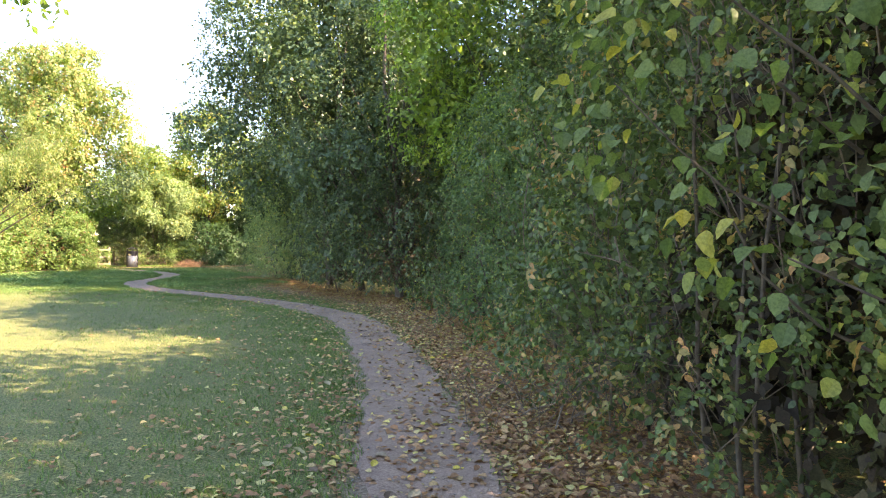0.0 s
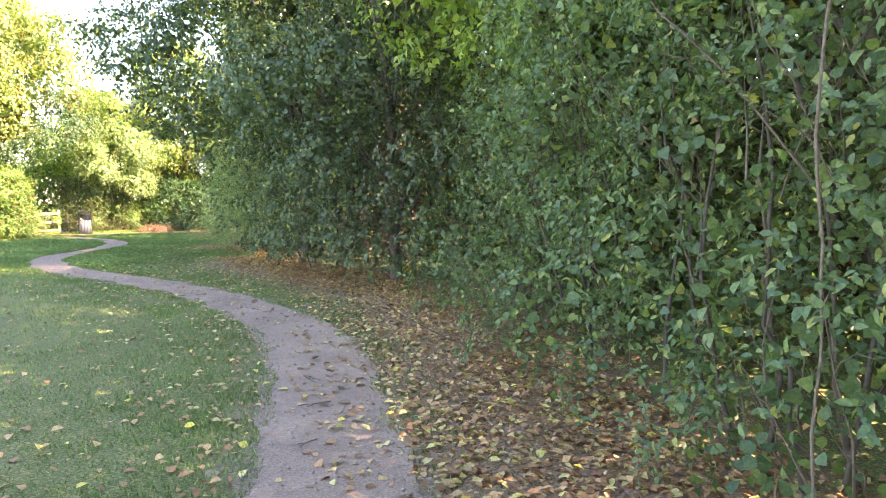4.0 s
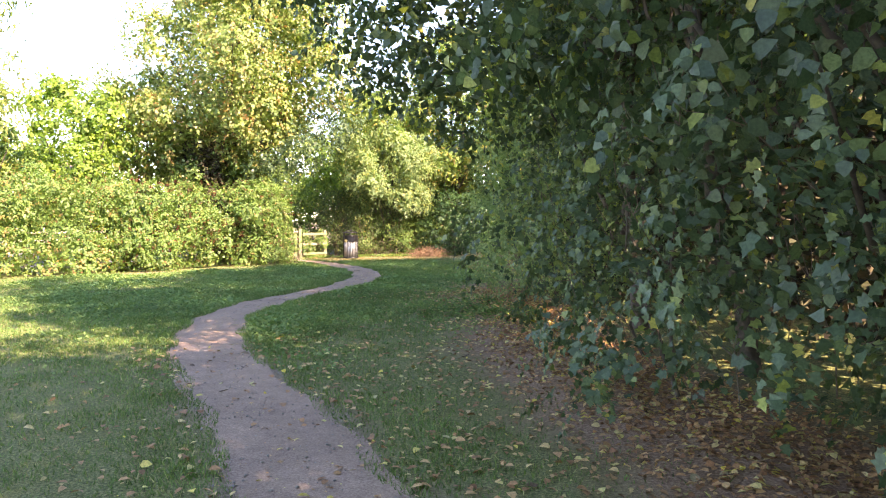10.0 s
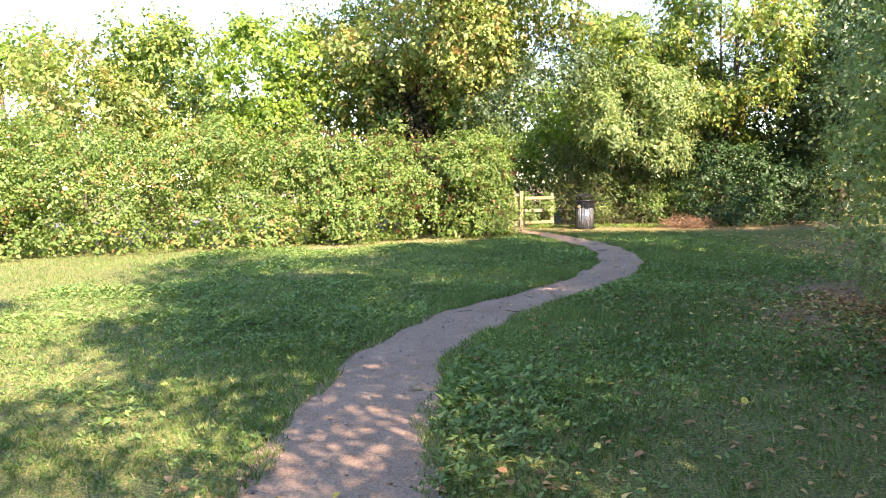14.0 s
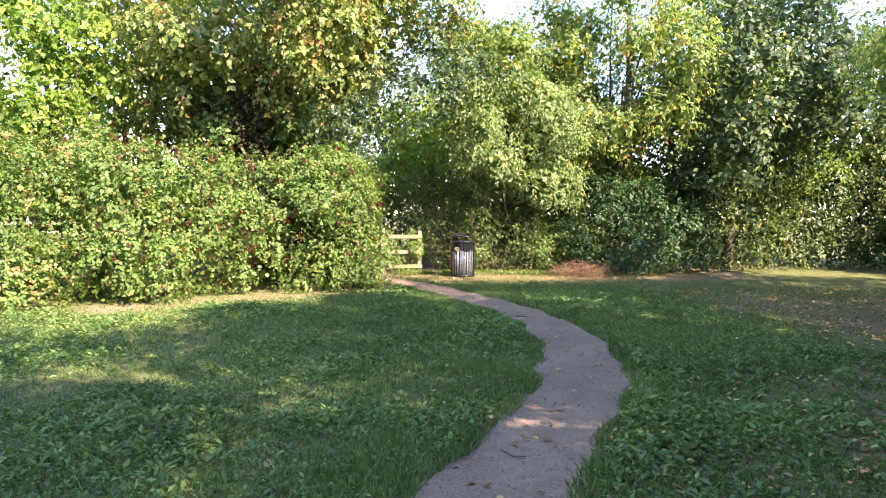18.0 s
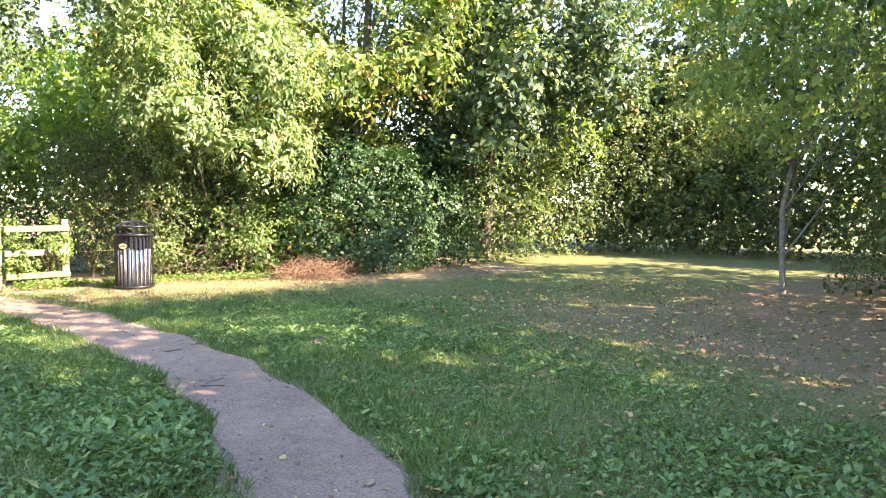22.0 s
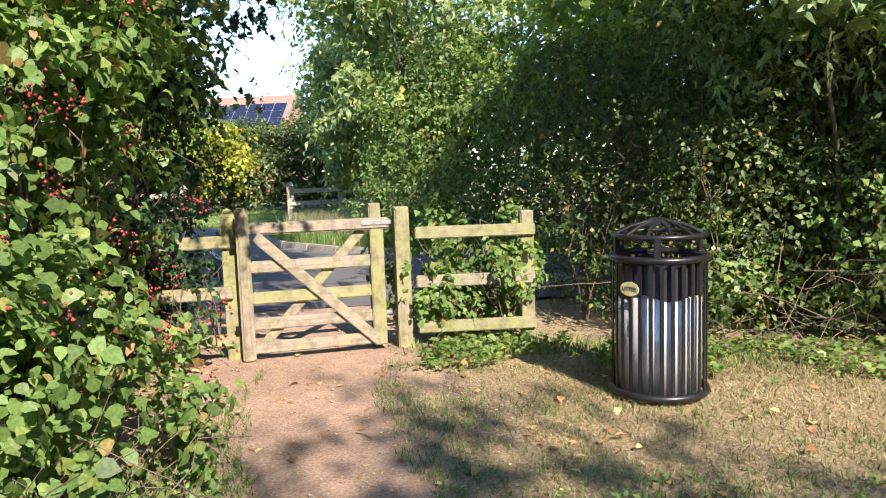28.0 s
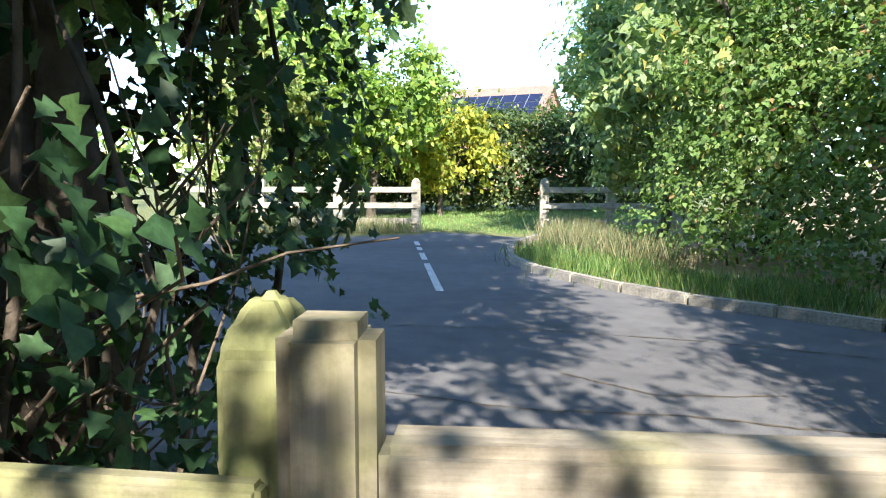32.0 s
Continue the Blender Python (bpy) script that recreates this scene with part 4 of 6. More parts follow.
_, bb2 = shrub("bramble_bank", "tall sunlit bramble bank with yellowing leaves", BR[2:5], (-0.45, 0.9), 2.5, 0.07, 33000, M_BRAMBLE, 52, mat2=M_RUST, core=0.4, jag=0.25, r=0.6, depth=1.8, slim=0.85, stems=10, lean=0.4, low=-0.1, group="bramble bank", category="bramble")
shrub("bramble_bank", "sunlit bramble bank at the far end of the lawn", BR[0:3], (-0.45, 0.9), 2.6, 0.085, 17000, M_BRAMBLE, 53, core=0.4, r=0.8, depth=1.8, slim=0.85, stems=8, lean=0.4, low=-0.1, group="bramble bank", category="bramble")
tree("hawthorn_tree", "bushy hawthorn between the brambles and the lane", -6.2, 5.6, 7.6, 2.3, 1.9, 0.12, 22000, M_POPLAR, 61, 0.12, 0.6, 32, sub=0.29)
tree("sallow_tree", "sallow with rust-tinted leaves behind the brambles", -12.8, 1.2, 6.2, 2.6, 1.2, 0.11, 14000, M_POPLAR, 54, 0.1, 0.5, 34, sub=0.24, mat2=M_RUST)
tree("sycamore_tree", "green sycamore standing behind the brambles", -11.6, 3.0, 7.4, 2.3, 1.2, 0.12, 16000, M_ASH, 55, 0.12, 0.75, 36, sub=0.23)
tree("sycamore_tree", "sycamore with bright leaves behind the brambles", -7.9, 2.4, 7.1, 2.0, 1.2, 0.11, 16000, M_FRESH, 56, 0.12, 0.75, 36, sub=0.23)
tree("sallow_tree", "pale sallow behind the brambles", -16.5, -1.5, 6.4, 2.8, 1.0, 0.13, 14000, M_POPLAR, 57, 0.1, 0.5, 30, sub=0.28)
tree("hawthorn_tree", "leafy hawthorn behind the brambles", -3.6, 4.2, 5.0, 1.7, 1.0, 0.1, 16000, M_BRAMBLE, 58, 0.1, 0.6, 26, sub=0.3)
tree("larch_tree", "feathery larch with pale needle sprays", -7.2, -14.3, 5.4, 1.3, 1.7, 0.075, 24000, M_POPLAR, 59, 0.1, 0.28, 34, sub=0.26, core=0.0, shift=(2.4, -0.7), droop=0.6)
tree("birch_tree", "birch with hanging leafy branches over the lawn", -8.9, -26.7, 9.0, 3.2, 2.4, 0.1, 18000, M_FRESH, 60, 0.14, 0.55, 34, sub=0.26, core=0.1)


# ---- gate, fences, bin ----
GX, GY, GA = -1.4, 4.17, 25.0


def timber(name, parent, x0, y0, z0, x1, y1, z1, mat=None, bevel=0.008, label=""):
    return part(name, box(bmesh.new(), x0, y0, z0, x1, y1, z1, bevel), mat or M_WOOD, parent, label)


def bar_between(name, parent, a, b, w, t, y, mat=None):
    """A flat batten in the plane of a gate, from a to b (x, z)."""
    d = Vector((b[0] - a[0], 0, b[1] - a[1]))
    bm = box(bmesh.new(), 0, -t / 2, -w / 2, d.length, t / 2, w / 2, 0.005)
    bmesh.ops.rotate(bm, verts=bm.verts, cent=(0, 0, 0), matrix=Matrix.Rotation(-math.atan2(d.z, d.x), 3, "Y"))
    bmesh.ops.translate(bm, verts=bm.verts, vec=(a[0], y, a[1]))
    return part(name, bm, mat or M_WOOD, parent)


def post_mesh(w, d, h, point=0.07, skew=0.0):
    """A square post with a worn, sloping head."""
    bm = bmesh.new()
    rings = []
    for z, k in ((-0.15, 1.0), (h * 0.5, 1.0), (h - point - 0.004, 1.0), (h - point * 0.45, 0.74 if point > 0.03 else 0.95), (h, 0.3 if point > 0.03 else 0.84)):
        rings.append([bm.verts.new((sx * w / 2 * k + skew * (z > h - point), sy * d / 2 * k, z)) for sx, sy in ((-1, -1), (1, -1), (1, 1), (-1, 1))])
    for r0, r1 in zip(rings[:-1], rings[1:]):
        for i in range(4):
            bm.faces.new((r0[i], r0[(i + 1) % 4], r1[(i + 1) % 4], r1[i]))
    bm.faces.new(rings[0][::-1])
    bm.faces.new(rings[-1])
    up = [ed for ed in bm.edges if abs(ed.verts[0].co.z - ed.verts[1].co.z) > 0.02 or (point > 0.03 and ed.verts[0].co.z > h - point - 0.01)]
    bmesh.ops.bevel(bm, geom=up, offset=0.012, segments=2, affect="EDGES")
    return bm


def build_gate():
    t = thing("gate", GX, GY, 0, "closed five-bar wooden gate stained yellow-green by algae", "gate", rz=GA)
    W = 1.10
    timber("heel_stile", t, -0.045, -0.045, 0.0, 0.055, 0.045, 1.21, M_WOODUP, bevel=0.018)
    timber("latch_stile", t, W - 0.11, -0.037, 0.05, W, 0.037, 1.0, M_WOODUP)
    timber("top_rail", t, 0.057, -0.042, 1.0, W + 0.05, 0.036, 1.09, bevel=0.012)
    for z, nm in ((0.70, "rail"), (0.455, "rail"), (0.25, "rail"), (0.06, "rail")):
        timber(nm, t, 0.053, -0.02, z, W - 0.107, 0.012, z + 0.095)
    bar_between("brace", t, (0.1, 0.99), (W - 0.06, 0.08), 0.085, 0.026, -0.036)
    bar_between("brace", t, (0.08, 0.08), (W - 0.17, 0.99), 0.075, 0.026, 0.028)
    part("latch_plate", box(bmesh.new(), W - 0.18, -0.05, 1.035, W + 0.06, -0.043, 1.07, 0.002), M_STEEL, t, "pale metal latch plate on the top rail")
    part("strike_plate", box(bmesh.new(), W + 0.001, -0.03, 0.3, W + 0.05, 0.0, 0.33, 0.003), M_STEEL, t)
    for z in (0.25, 0.9):
        part("hinge", box(bmesh.new(), -0.09, 0.02, z, -0.02, 0.035, z + 0.04, 0.003), M_BLACK, t)
    return t


build_gate()


def post_thing(x, y, w, h, label, rz=GA, mat=None, point=0.07, name="gate_post", cat="post"):
    t = thing(name, x, y, 0, label, cat, rz=rz)
    part("shaft", post_mesh(w, w, h, point), mat or M_WOODUP, t)
    return t


def along(d, back=0.0):
    a = radians(GA)
    return GX + d * math.cos(a) - back * math.sin(a), GY + d * math.sin(a) + back * math.cos(a)


post_thing(*along(-0.105, 0.15), 0.11, 1.21, "weathered wooden hinge post with a pointed head")
post_thing(*along(1.06, 0.17), 0.1, 1.2, "wooden clapping post behind the gate latch", point=0.02)
post_thing(*along(1.255, 0.02), 0.12, 1.17, "weathered wooden latch post stained with algae", point=0.02)


def fence(name, label, a, b, posts, rails, h, rail_h=0.1, rail_t=0.035, front=-1, mat=None, post_w=0.11, first=True, group="", point=0.05):
    d = np.array(b) - np.array(a)
    L, ang = float(np.linalg.norm(d)), math.degrees(math.atan2(d[1], d[0]))
    t = thing(name, a[0], a[1], 0, label, "fence", group, rz=ang)
    for k in range(posts):
        if k == 0 and not first:
            continue
        x = L * k / (posts - 1)
        bm = post_mesh(post_w, post_w, h, point)
        bmesh.ops.translate(bm, verts=bm.verts, vec=(x, 0, 0))
        part("post", bm, mat or M_WOODUP, t)
    for z in rails:
        y = front * (post_w / 2 + rail_t / 2 + 0.002)
        timber("rail", t, -0.03, y - rail_t / 2, z - rail_h / 2, L + 0.06, y + rail_t / 2, z + rail_h / 2, mat)
    return t


pr = along(1.4, 0.02)
fence("post_and_rail_fence", "short wooden fence panel overgrown with bramble", pr, (0.73, 5.0), 2, (0.95, 0.55, 0.17), 1.1, first=False, point=0.015)
pl = along(-0.12, 0.15)
fence("post_and_rail_fence", "wooden fence rails running into the brambles", pl, (pl[0] - 1.9, pl[1] - 0.75), 2, (0.95, 0.55, 0.17), 1.1, first=False, front=1)


def build_bin(x, y, z):
    t = thing("litter_bin", x, y, z, "black slatted round metal litter bin with a hood and liner", "litter bin", rz=10)
    R, H = 0.285, 0.86

    def ring(name, r, z, rad):
        pts = [(np.array((r * math.cos(a), r * math.sin(a), z)), rad) for a in np.linspace(0, 2 * math.pi, 33)]
        v, f = tubes([pts], 8)
        link_part(name, smooth(np_mesh(name, v, f, M_BLACK)), t)

    ring("base_ring", R, 0.03, 0.024)
    ring("rim", R, H, 0.022)
    ring("hood_ring", R - 0.01, H + 0.135, 0.017)
    bm = box(bmesh.new(), -0.004, -0.0125, 0.03, 0.004, 0.0125, H, 0.002)
    slat = bpy.data.meshes.new("slat")
    bm.to_mesh(slat)
    bm.free()
    slat.materials.append(M_BLACK)
    for k in range(28):
        a = k * 2 * math.pi / 28
        o = link_part("slat", slat, t)
        o.matrix_local = pose(R * math.cos(a), R * math.sin(a), 0, 0, 0, math.degrees(a))
    for nm, r, z0, z1, m in (("liner", 0.255, 0.045, 0.63, M_LINER), ("bag", 0.258, 0.632, 0.83, M_BAG)):
        bm = bmesh.new()
        bmesh.ops.create_cone(bm, segments=40, radius1=r, radius2=r, depth=z1 - z0, cap_ends=nm == "liner", matrix=Matrix.Translation((0, 0, (z0 + z1) / 2)))
        if nm == "bag":
            for v in bm.verts:
                v.co.z += 0.02 * math.sin(5 * math.atan2(v.co.y, v.co.x))
        o = part(nm, bm, m, t, "galvanised metal liner" if nm == "liner" else "dark bin bag folded over the liner")
        smooth(o.data)
    for a in (0.2, 2.3, 4.4, 3.3):
        bm = box(bmesh.new(), R - 0.02, -0.02, H, R + 0.006, 0.02, H + 0.14, 0.003)
        bmesh.ops.rotate(bm, verts=bm.verts, cent=(0, 0, 0), matrix=Matrix.Rotation(a, 3, "Z"))
        part("hood_bracket", bm, M_BLACK, t)
    for k in range(12):
        a = k * math.pi / 6
        v, f = tubes([[(np.array((r * math.cos(a), r * math.sin(a), zz)), 0.011) for r, zz in ((R - 0.01, H + 0.14), (0.17, H + 0.19), (0.05, H + 0.22))]], 6)
        link_part("hood_bar", np_mesh("hood_bar", v, f, M_BLACK), t)
    bm = bmesh.new()
    bmesh.ops.create_cone(bm, segments=24, radius1=0.12, radius2=0.03, depth=0.045, cap_ends=True, matrix=Matrix.Translation((0, 0, H + 0.215)))
    part("hood_cap", bm, M_BLACK, t)
    a = radians(188)
    bm = bmesh.new()
    bmesh.ops.create_cone(bm, segments=32, radius1=0.065, radius2=0.065, depth=0.006, cap_ends=True)
    bmesh.ops.scale(bm, verts=bm.verts, vec=(1.0, 0.66, 1.0))
    tag = part("tag", bm, M_TAG, t, "pale yellow oval tag lettered LITTER")
    tag.matrix_local = Matrix.Translation((-0.232, -0.197, 0.69)) @ Euler((math.pi / 2, 0, radians(-50))).to_matrix().to_4x4()
    cu = bpy.data.curves.new("lettering", "FONT")
    cu.body, cu.size, cu.align_x, cu.align_y, cu.extrude = "LITTER", 0.033, "CENTER", "CENTER", 0.0008
    tmp = bpy.data.objects.new("lettering", cu)
    scene.collection.objects.link(tmp)
    me = bpy.data.meshes.new_from_object(tmp)
    bpy.data.objects.remove(tmp)
    me.materials.append(M_INK)
    word = link_part("lettering", me, tag, "dark stencilled letters")
    word.matrix_local = Matrix.Translation((0, 0, 0.0042))
    return t


build_bin(1.64, 3.6, 0.02)


# ---- across the lane ----
fence("post_and_rail_fence", "pale grey post and rail fence beside the lane", (-9.75, 17.9), (-14.6, 15.4), 4, (0.98, 0.62, 0.26), 1.25, 0.13, 0.05, 1, M_WOODGREY, 0.2, group="fences across the lane", point=0.1)
fence("post_and_rail_fence", "pale grey fence half hidden by weeds", (-7.1, 19.2), (-4.4, 20.6), 3, (0.98, 0.62, 0.26), 1.25, 0.13, 0.05, -1, M_WOODGREY, 0.2, group="fences across the lane", point=0.1)


def build_house():
    t = thing("house", -23.4, 48.2, 0, "red brick house with a tiled roof and solar panels", "house", rz=3)
    L, D, eave, ridge = 10.5, 6.5, 4.7, 7.5
    x0, x1 = -L + 4.3, 4.3
    part("wall", box(bmesh.new(), x0 + 0.2, 0, 0, x1 - 0.2, D, eave, 0), M_BRICK, t, "red brick walls")
    for x in (x0 + 0.2, x1 - 0.2):
        bm = bmesh.new()
        s = 0.12 if x < 0 else -0.12
        vs = [bm.verts.new(p) for p in ((x, 0, eave), (x, D, eave), (x, D / 2, ridge - 0.06), (x + s, 0, eave), (x + s, D, eave), (x + s, D / 2, ridge - 0.06))]
        for q in ((0, 1, 2), (5, 4, 3), (0, 3, 4, 1), (1, 4, 5, 2), (2, 5, 3, 0)):
            bm.faces.new([vs[k] for k in q])
        bmesh.ops.recalc_face_normals(bm, faces=bm.faces)
        part("gable", bm, M_BRICK, t)
    slope = math.hypot(D / 2 + 0.3, ridge - eave + 0.2)
    tilt = math.atan2(ridge - eave + 0.2, D / 2 + 0.3)
    for side in (1, -1):
        bm = box(bmesh.new(), x0, 0, -0.12, x1, slope, 0.0, 0.02)
        bmesh.ops.rotate(bm, verts=bm.verts, cent=(0, 0, 0), matrix=Matrix.Rotation(tilt, 3, "X"))
        if side == 1:
            bmesh.ops.translate(bm, verts=bm.verts, vec=(0, -0.3, eave - 0.2))
        else:
            bmesh.ops.scale(bm, verts=bm.verts, vec=(1, -1, 1))
            bmesh.ops.reverse_faces(bm, faces=bm.faces)
            bmesh.ops.translate(bm, verts=bm.verts, vec=(0, D + 0.3, eave - 0.2))
        part("roof", bm, M_TILE, t, "brown tiled roof slope")
    pw, ph = 0.98, 0.92
    pm = bpy.data.meshes.new("solar_panel")
    bm = box(bmesh.new(), 0.035, 0.035, 0, pw - 0.035, ph - 0.035, 0.04, 0.004)
    bm.to_mesh(pm)
    bm.free()
    pm.materials.append(M_PV)
    bm = box(bmesh.new(), x1 - 7.38, 0.72, 0, x1 - 7.32 + 7 * pw, 0.78 + 3 * ph, 0.02, 0)
    rack = part("panel_rack", bm, M_PVRIM, t, "pale aluminium mounting rack")
    rack.matrix_local = Matrix.Translation((0, -0.3, eave - 0.2 + 0.025)) @ Matrix.Rotation(tilt, 4, "X")
    for i in range(7):
        for j in range(3):
            o = link_part("solar_panel", pm, t, "dark blue solar panel")
            y = 0.75 + j * ph
            o.matrix_local = Matrix.Translation((x1 - 7.35 + i * pw, -0.3 + y * math.cos(tilt), eave - 0.2 + y * math.sin(tilt) + 0.05)) @ Matrix.Rotation(tilt, 4, "X")
    ext = part("wall", box(bmesh.new(), x1 - 6.5, -2.6, 0, x1 - 1.6, -0.01, 3.6, 0), M_BRICK, t)
    bm = box(bmesh.new(), x1 - 6.7, -2.9, 3.6, x1 - 1.4, -0.02, 3.75, 0.02)
    part("roof", bm, M_TILE, t)
    return t


build_house()
G2 = "trees across the lane"
tree("field_maple", "bright green maple beside the lane fence", -13.4, 21.2, 7.2, 2.6, 1.2, 0.14, 20000, M_FRESH, 71, 0.13, 0.7, 34, group=G2, sub=0.28)
tree("golden_maple", "yellow-leaved maple bough over the far lawn", -12.6, 24.0, 4.0, 1.9, 0.8, 0.13, 12000, M_GOLD, 72, 0.1, 0.7, 24, group=G2, sub=0.3)
tree("hawthorn_tree", "twiggy hawthorn behind the lane fence", -15.6, 18.6, 5.4, 2.2, 0.6, 0.12, 15000, M_POPLAR, 73, 0.1, 0.5, 28, group=G2, sub=0.28)
tree("ash_tree", "tall ash above the lane fence", -18.5, 22.0, 9.5, 3.4, 1.5, 0.17, 16000, M_ASH, 74, 0.16, 0.45, 34, group=G2, sub=0.28)
shrub("laurel_hedge", "dark green laurel hedge behind the lawn", [(-18.0, 22.6), (-13.5, 25.3), (-9.5, 27.8), (-6.0, 30.0)], (-0.5, 0.85), 3.1, 0.18, 20000, M_SHADE, 75, r=0.8, depth=1.8, gaps=-0.6, core=0.6, twigs=0, group="shrubs across the lane")
tree("willow_tree", "pale willow standing by the lane kerb", -2.2, 17.0, 11.5, 3.6, 0.8, 0.125, 44000, M_WILLOW, 76, 0.18, 0.4, 50, group=G2, sub=0.27, core=0.25)
tree("willow_tree", "tall pale willow beyond the lane", -5.0, 24.5, 9.5, 3.6, 0.6, 0.17, 24000, M_WILLOW, 77, 0.18, 0.4, 40, group=G2, sub=0.28, core=0.3)
tree("willow_tree", "bushy pale willow at the end of the verge fence", -4.3, 18.7, 7.4, 2.0, 0.4, 0.13, 18000, M_WILLOW, 83, 0.12, 0.4, 36, group=G2, sub=0.27, core=0.3)
shrub("bramble_bank", "bramble and hawthorn bank above the kerb", [(-3.4, 14.4), (-1.2, 12.9), (1.5, 12.1), (5.0, 11.2)], (0.3, 0.95), 3.6, 0.09, 24000, M_BRAMBLE, 78, r=0.75, depth=1.8, slim=0.7, lean=0.4, group="shrubs across the lane", low=0.1)
tree("hawthorn_tree", "leafy hawthorn arching over the lane", 2.0, 13.6, 6.6, 2.8, 0.9, 0.12, 24000, M_FRESH, 79, 0.15, 0.6, 36, group=G2, sub=0.28)
tree("hawthorn_tree", "hawthorn behind the grassy lane verge", 6.5, 12.6, 7.0, 3.0, 0.9, 0.13, 18000, M_ASH, 80, 0.15, 0.6, 34, group=G2, sub=0.28)
tree("sycamore_tree", "sycamore beyond the lane", -24.0, 14.0, 10.0, 4.0, 1.0, 0.2, 14000, M_FRESH, 81, 0.2, 0.7, 34, group=G2, sub=0.28)
shrub("ivy_thicket", "ivy and bramble tangle on the shaded fence beside the gate", [(-2.6, 3.35), (-2.1, 3.95), (-1.95, 4.35)], (-0.6, 0.8), 3.3, 0.055, 8500, M_IVY, 82, core=0.1, gaps=0.0, twigs=60, r=0.4, depth=1.1, slim=0.95, stems=22, group="trees at the gate", k=10, lean=0.1)

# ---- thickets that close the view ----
# Added undergrowth that hides bright ground; leaf colour carries the shade.
shrub("thicket", "added undergrowth behind the hedge, shade painted into its leaves", [(4.6, -33.0), (7.2, -27.0), (7.6, -21.0), (7.8, -15.0), (8.6, -11.0)], (1, -0.1), 3.4, 0.2, 15000, M_INSHADE, 85, low=-0.3, r=1.1, depth=1.2, stems=8, core=0.4, gaps=-0.6, twigs=20)
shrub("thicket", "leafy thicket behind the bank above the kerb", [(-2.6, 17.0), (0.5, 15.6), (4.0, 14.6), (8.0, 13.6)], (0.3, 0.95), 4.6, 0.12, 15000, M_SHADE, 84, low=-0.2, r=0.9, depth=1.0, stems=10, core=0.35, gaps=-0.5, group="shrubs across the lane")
# The next two back the hedge with shade painted into their leaves.
shrub("thicket", "thicket behind the path-side shrubs, shade painted into its leaves", [(-6.5, -44.0), (-2.0, -37.0), (1.6, -31.0), (4.0, -27.5)], R_IN, 6.8, 0.15, 28000, M_INSHADE, 91, low=0.0, r=1.0, depth=1.2, stems=16, core=0.45, gaps=-0.5, twigs=120)
shrub("thicket", "thicket behind the maples, its shade painted dark", [(4.2, -27.0), (4.6, -23.0), (4.8, -19.0), (5.0, -14.5), (5.4, -9.5)], (1, 0.05), 6.8, 0.15, 22000, M_INSHADE, 92, low=0.0, r=0.9, depth=1.2, stems=24, core=0.45, gaps=-0.5)
shrub("thicket", "twiggy thicket at the corner of the lawn", [(5.4, -9.8), (9.5, -7.0), (12.5, -5.0), (17.0, -4.0)], (0.5, -0.85), 4.0, 0.15, 17000, M_SHADE, 93, low=-0.2, r=1.0, depth=1.2, stems=16, core=0.35)
shrub("thicket", "dark thicket under the trees at the far edge", [(3.0, 7.4), (4.6, 6.9), (7.5, 6.4), (11.0, 7.4), (15.5, 8.0), (20.0, 4.0)], (0.1, 1), 5.6, 0.14, 26000, M_SHADE, 94, low=-0.2, gaps=-0.5, r=1.0, depth=1.2, stems=20, core=0.35, group="shrubs round the lawn")

# Dark leaf colour stands for the deep shade under the hazels.
shrub("thicket", "brown interior of the hazel bushes, coloured dark for shade", [(-8.3, -44.7), (-6.2, -41.0), (-4.5, -37.9), (-3.6, -36.2), (-2.7, -34.6)], R_IN, 3.2, 0.12, 26000, M_INSHADE, 96, r=0.7, depth=0.8, stems=10, core=0.3, gaps=-0.5, twigs=90, low=0.1)
shrub("thicket", "leafy thicket closing the hedge from behind", [(-1.6, -34.8), (0.6, -31.0), (2.4, -27.6), (3.1, -25.2)], R_IN, 5.8, 0.11, 25000, M_SHADE, 97, low=-0.2, r=0.85, depth=0.9, stems=10, core=0.35, gaps=-0.5)

shrub("thicket", "dark thicket closing the far end of the lawn", [(15.5, 7.0), (19.0, 4.0), (20.0, 0.0), (18.0, -4.5)], (1, 0.1), 8.0, 0.22, 22000, M_SHADE, 98, low=-0.2, r=1.1, depth=1.2, stems=10, core=0.3, gaps=-0.5, group="shrubs round the lawn")

shrub("thicket", "leafy thicket behind the sweeping maple boughs", [(2.7, -27.4), (3.4, -24.0), (3.7, -20.5)], (1, 0.05), 6.6, 0.11, 17000, M_SHADE, 99, low=-0.2, r=0.85, mat2=M_GOLD, depth=0.9, stems=8, core=0.3, gaps=-0.5)


def far_woods():
    """A ring of woodland far round the meadow."""
    rng = np.random.default_rng(95)
    blobs = []
    for k in range(150):
        a = k * 2 * math.pi / 150
        r = rng.uniform(98, 118)
        z = rng.uniform(3, 6)
        q = rng.uniform(4, 6)
        blobs.append((r * math.cos(a), r * math.sin(a) - 12, z, q, q, q * 1.1))
    v, f = foliage(blobs, 15000, 1.0, rng, 6, 0.8, 0.1, None, 0.2, core=0.3)
    return tagged(new("far_woods", np_mesh("far_woods", v, f, M_ASH)), "distant belt of green woodland", "woodland", kind="stuff")


far_woods()


# ---- turf, clover and leaf litter ----
BR_MAP = Chart(polyline(BR, 0.3))


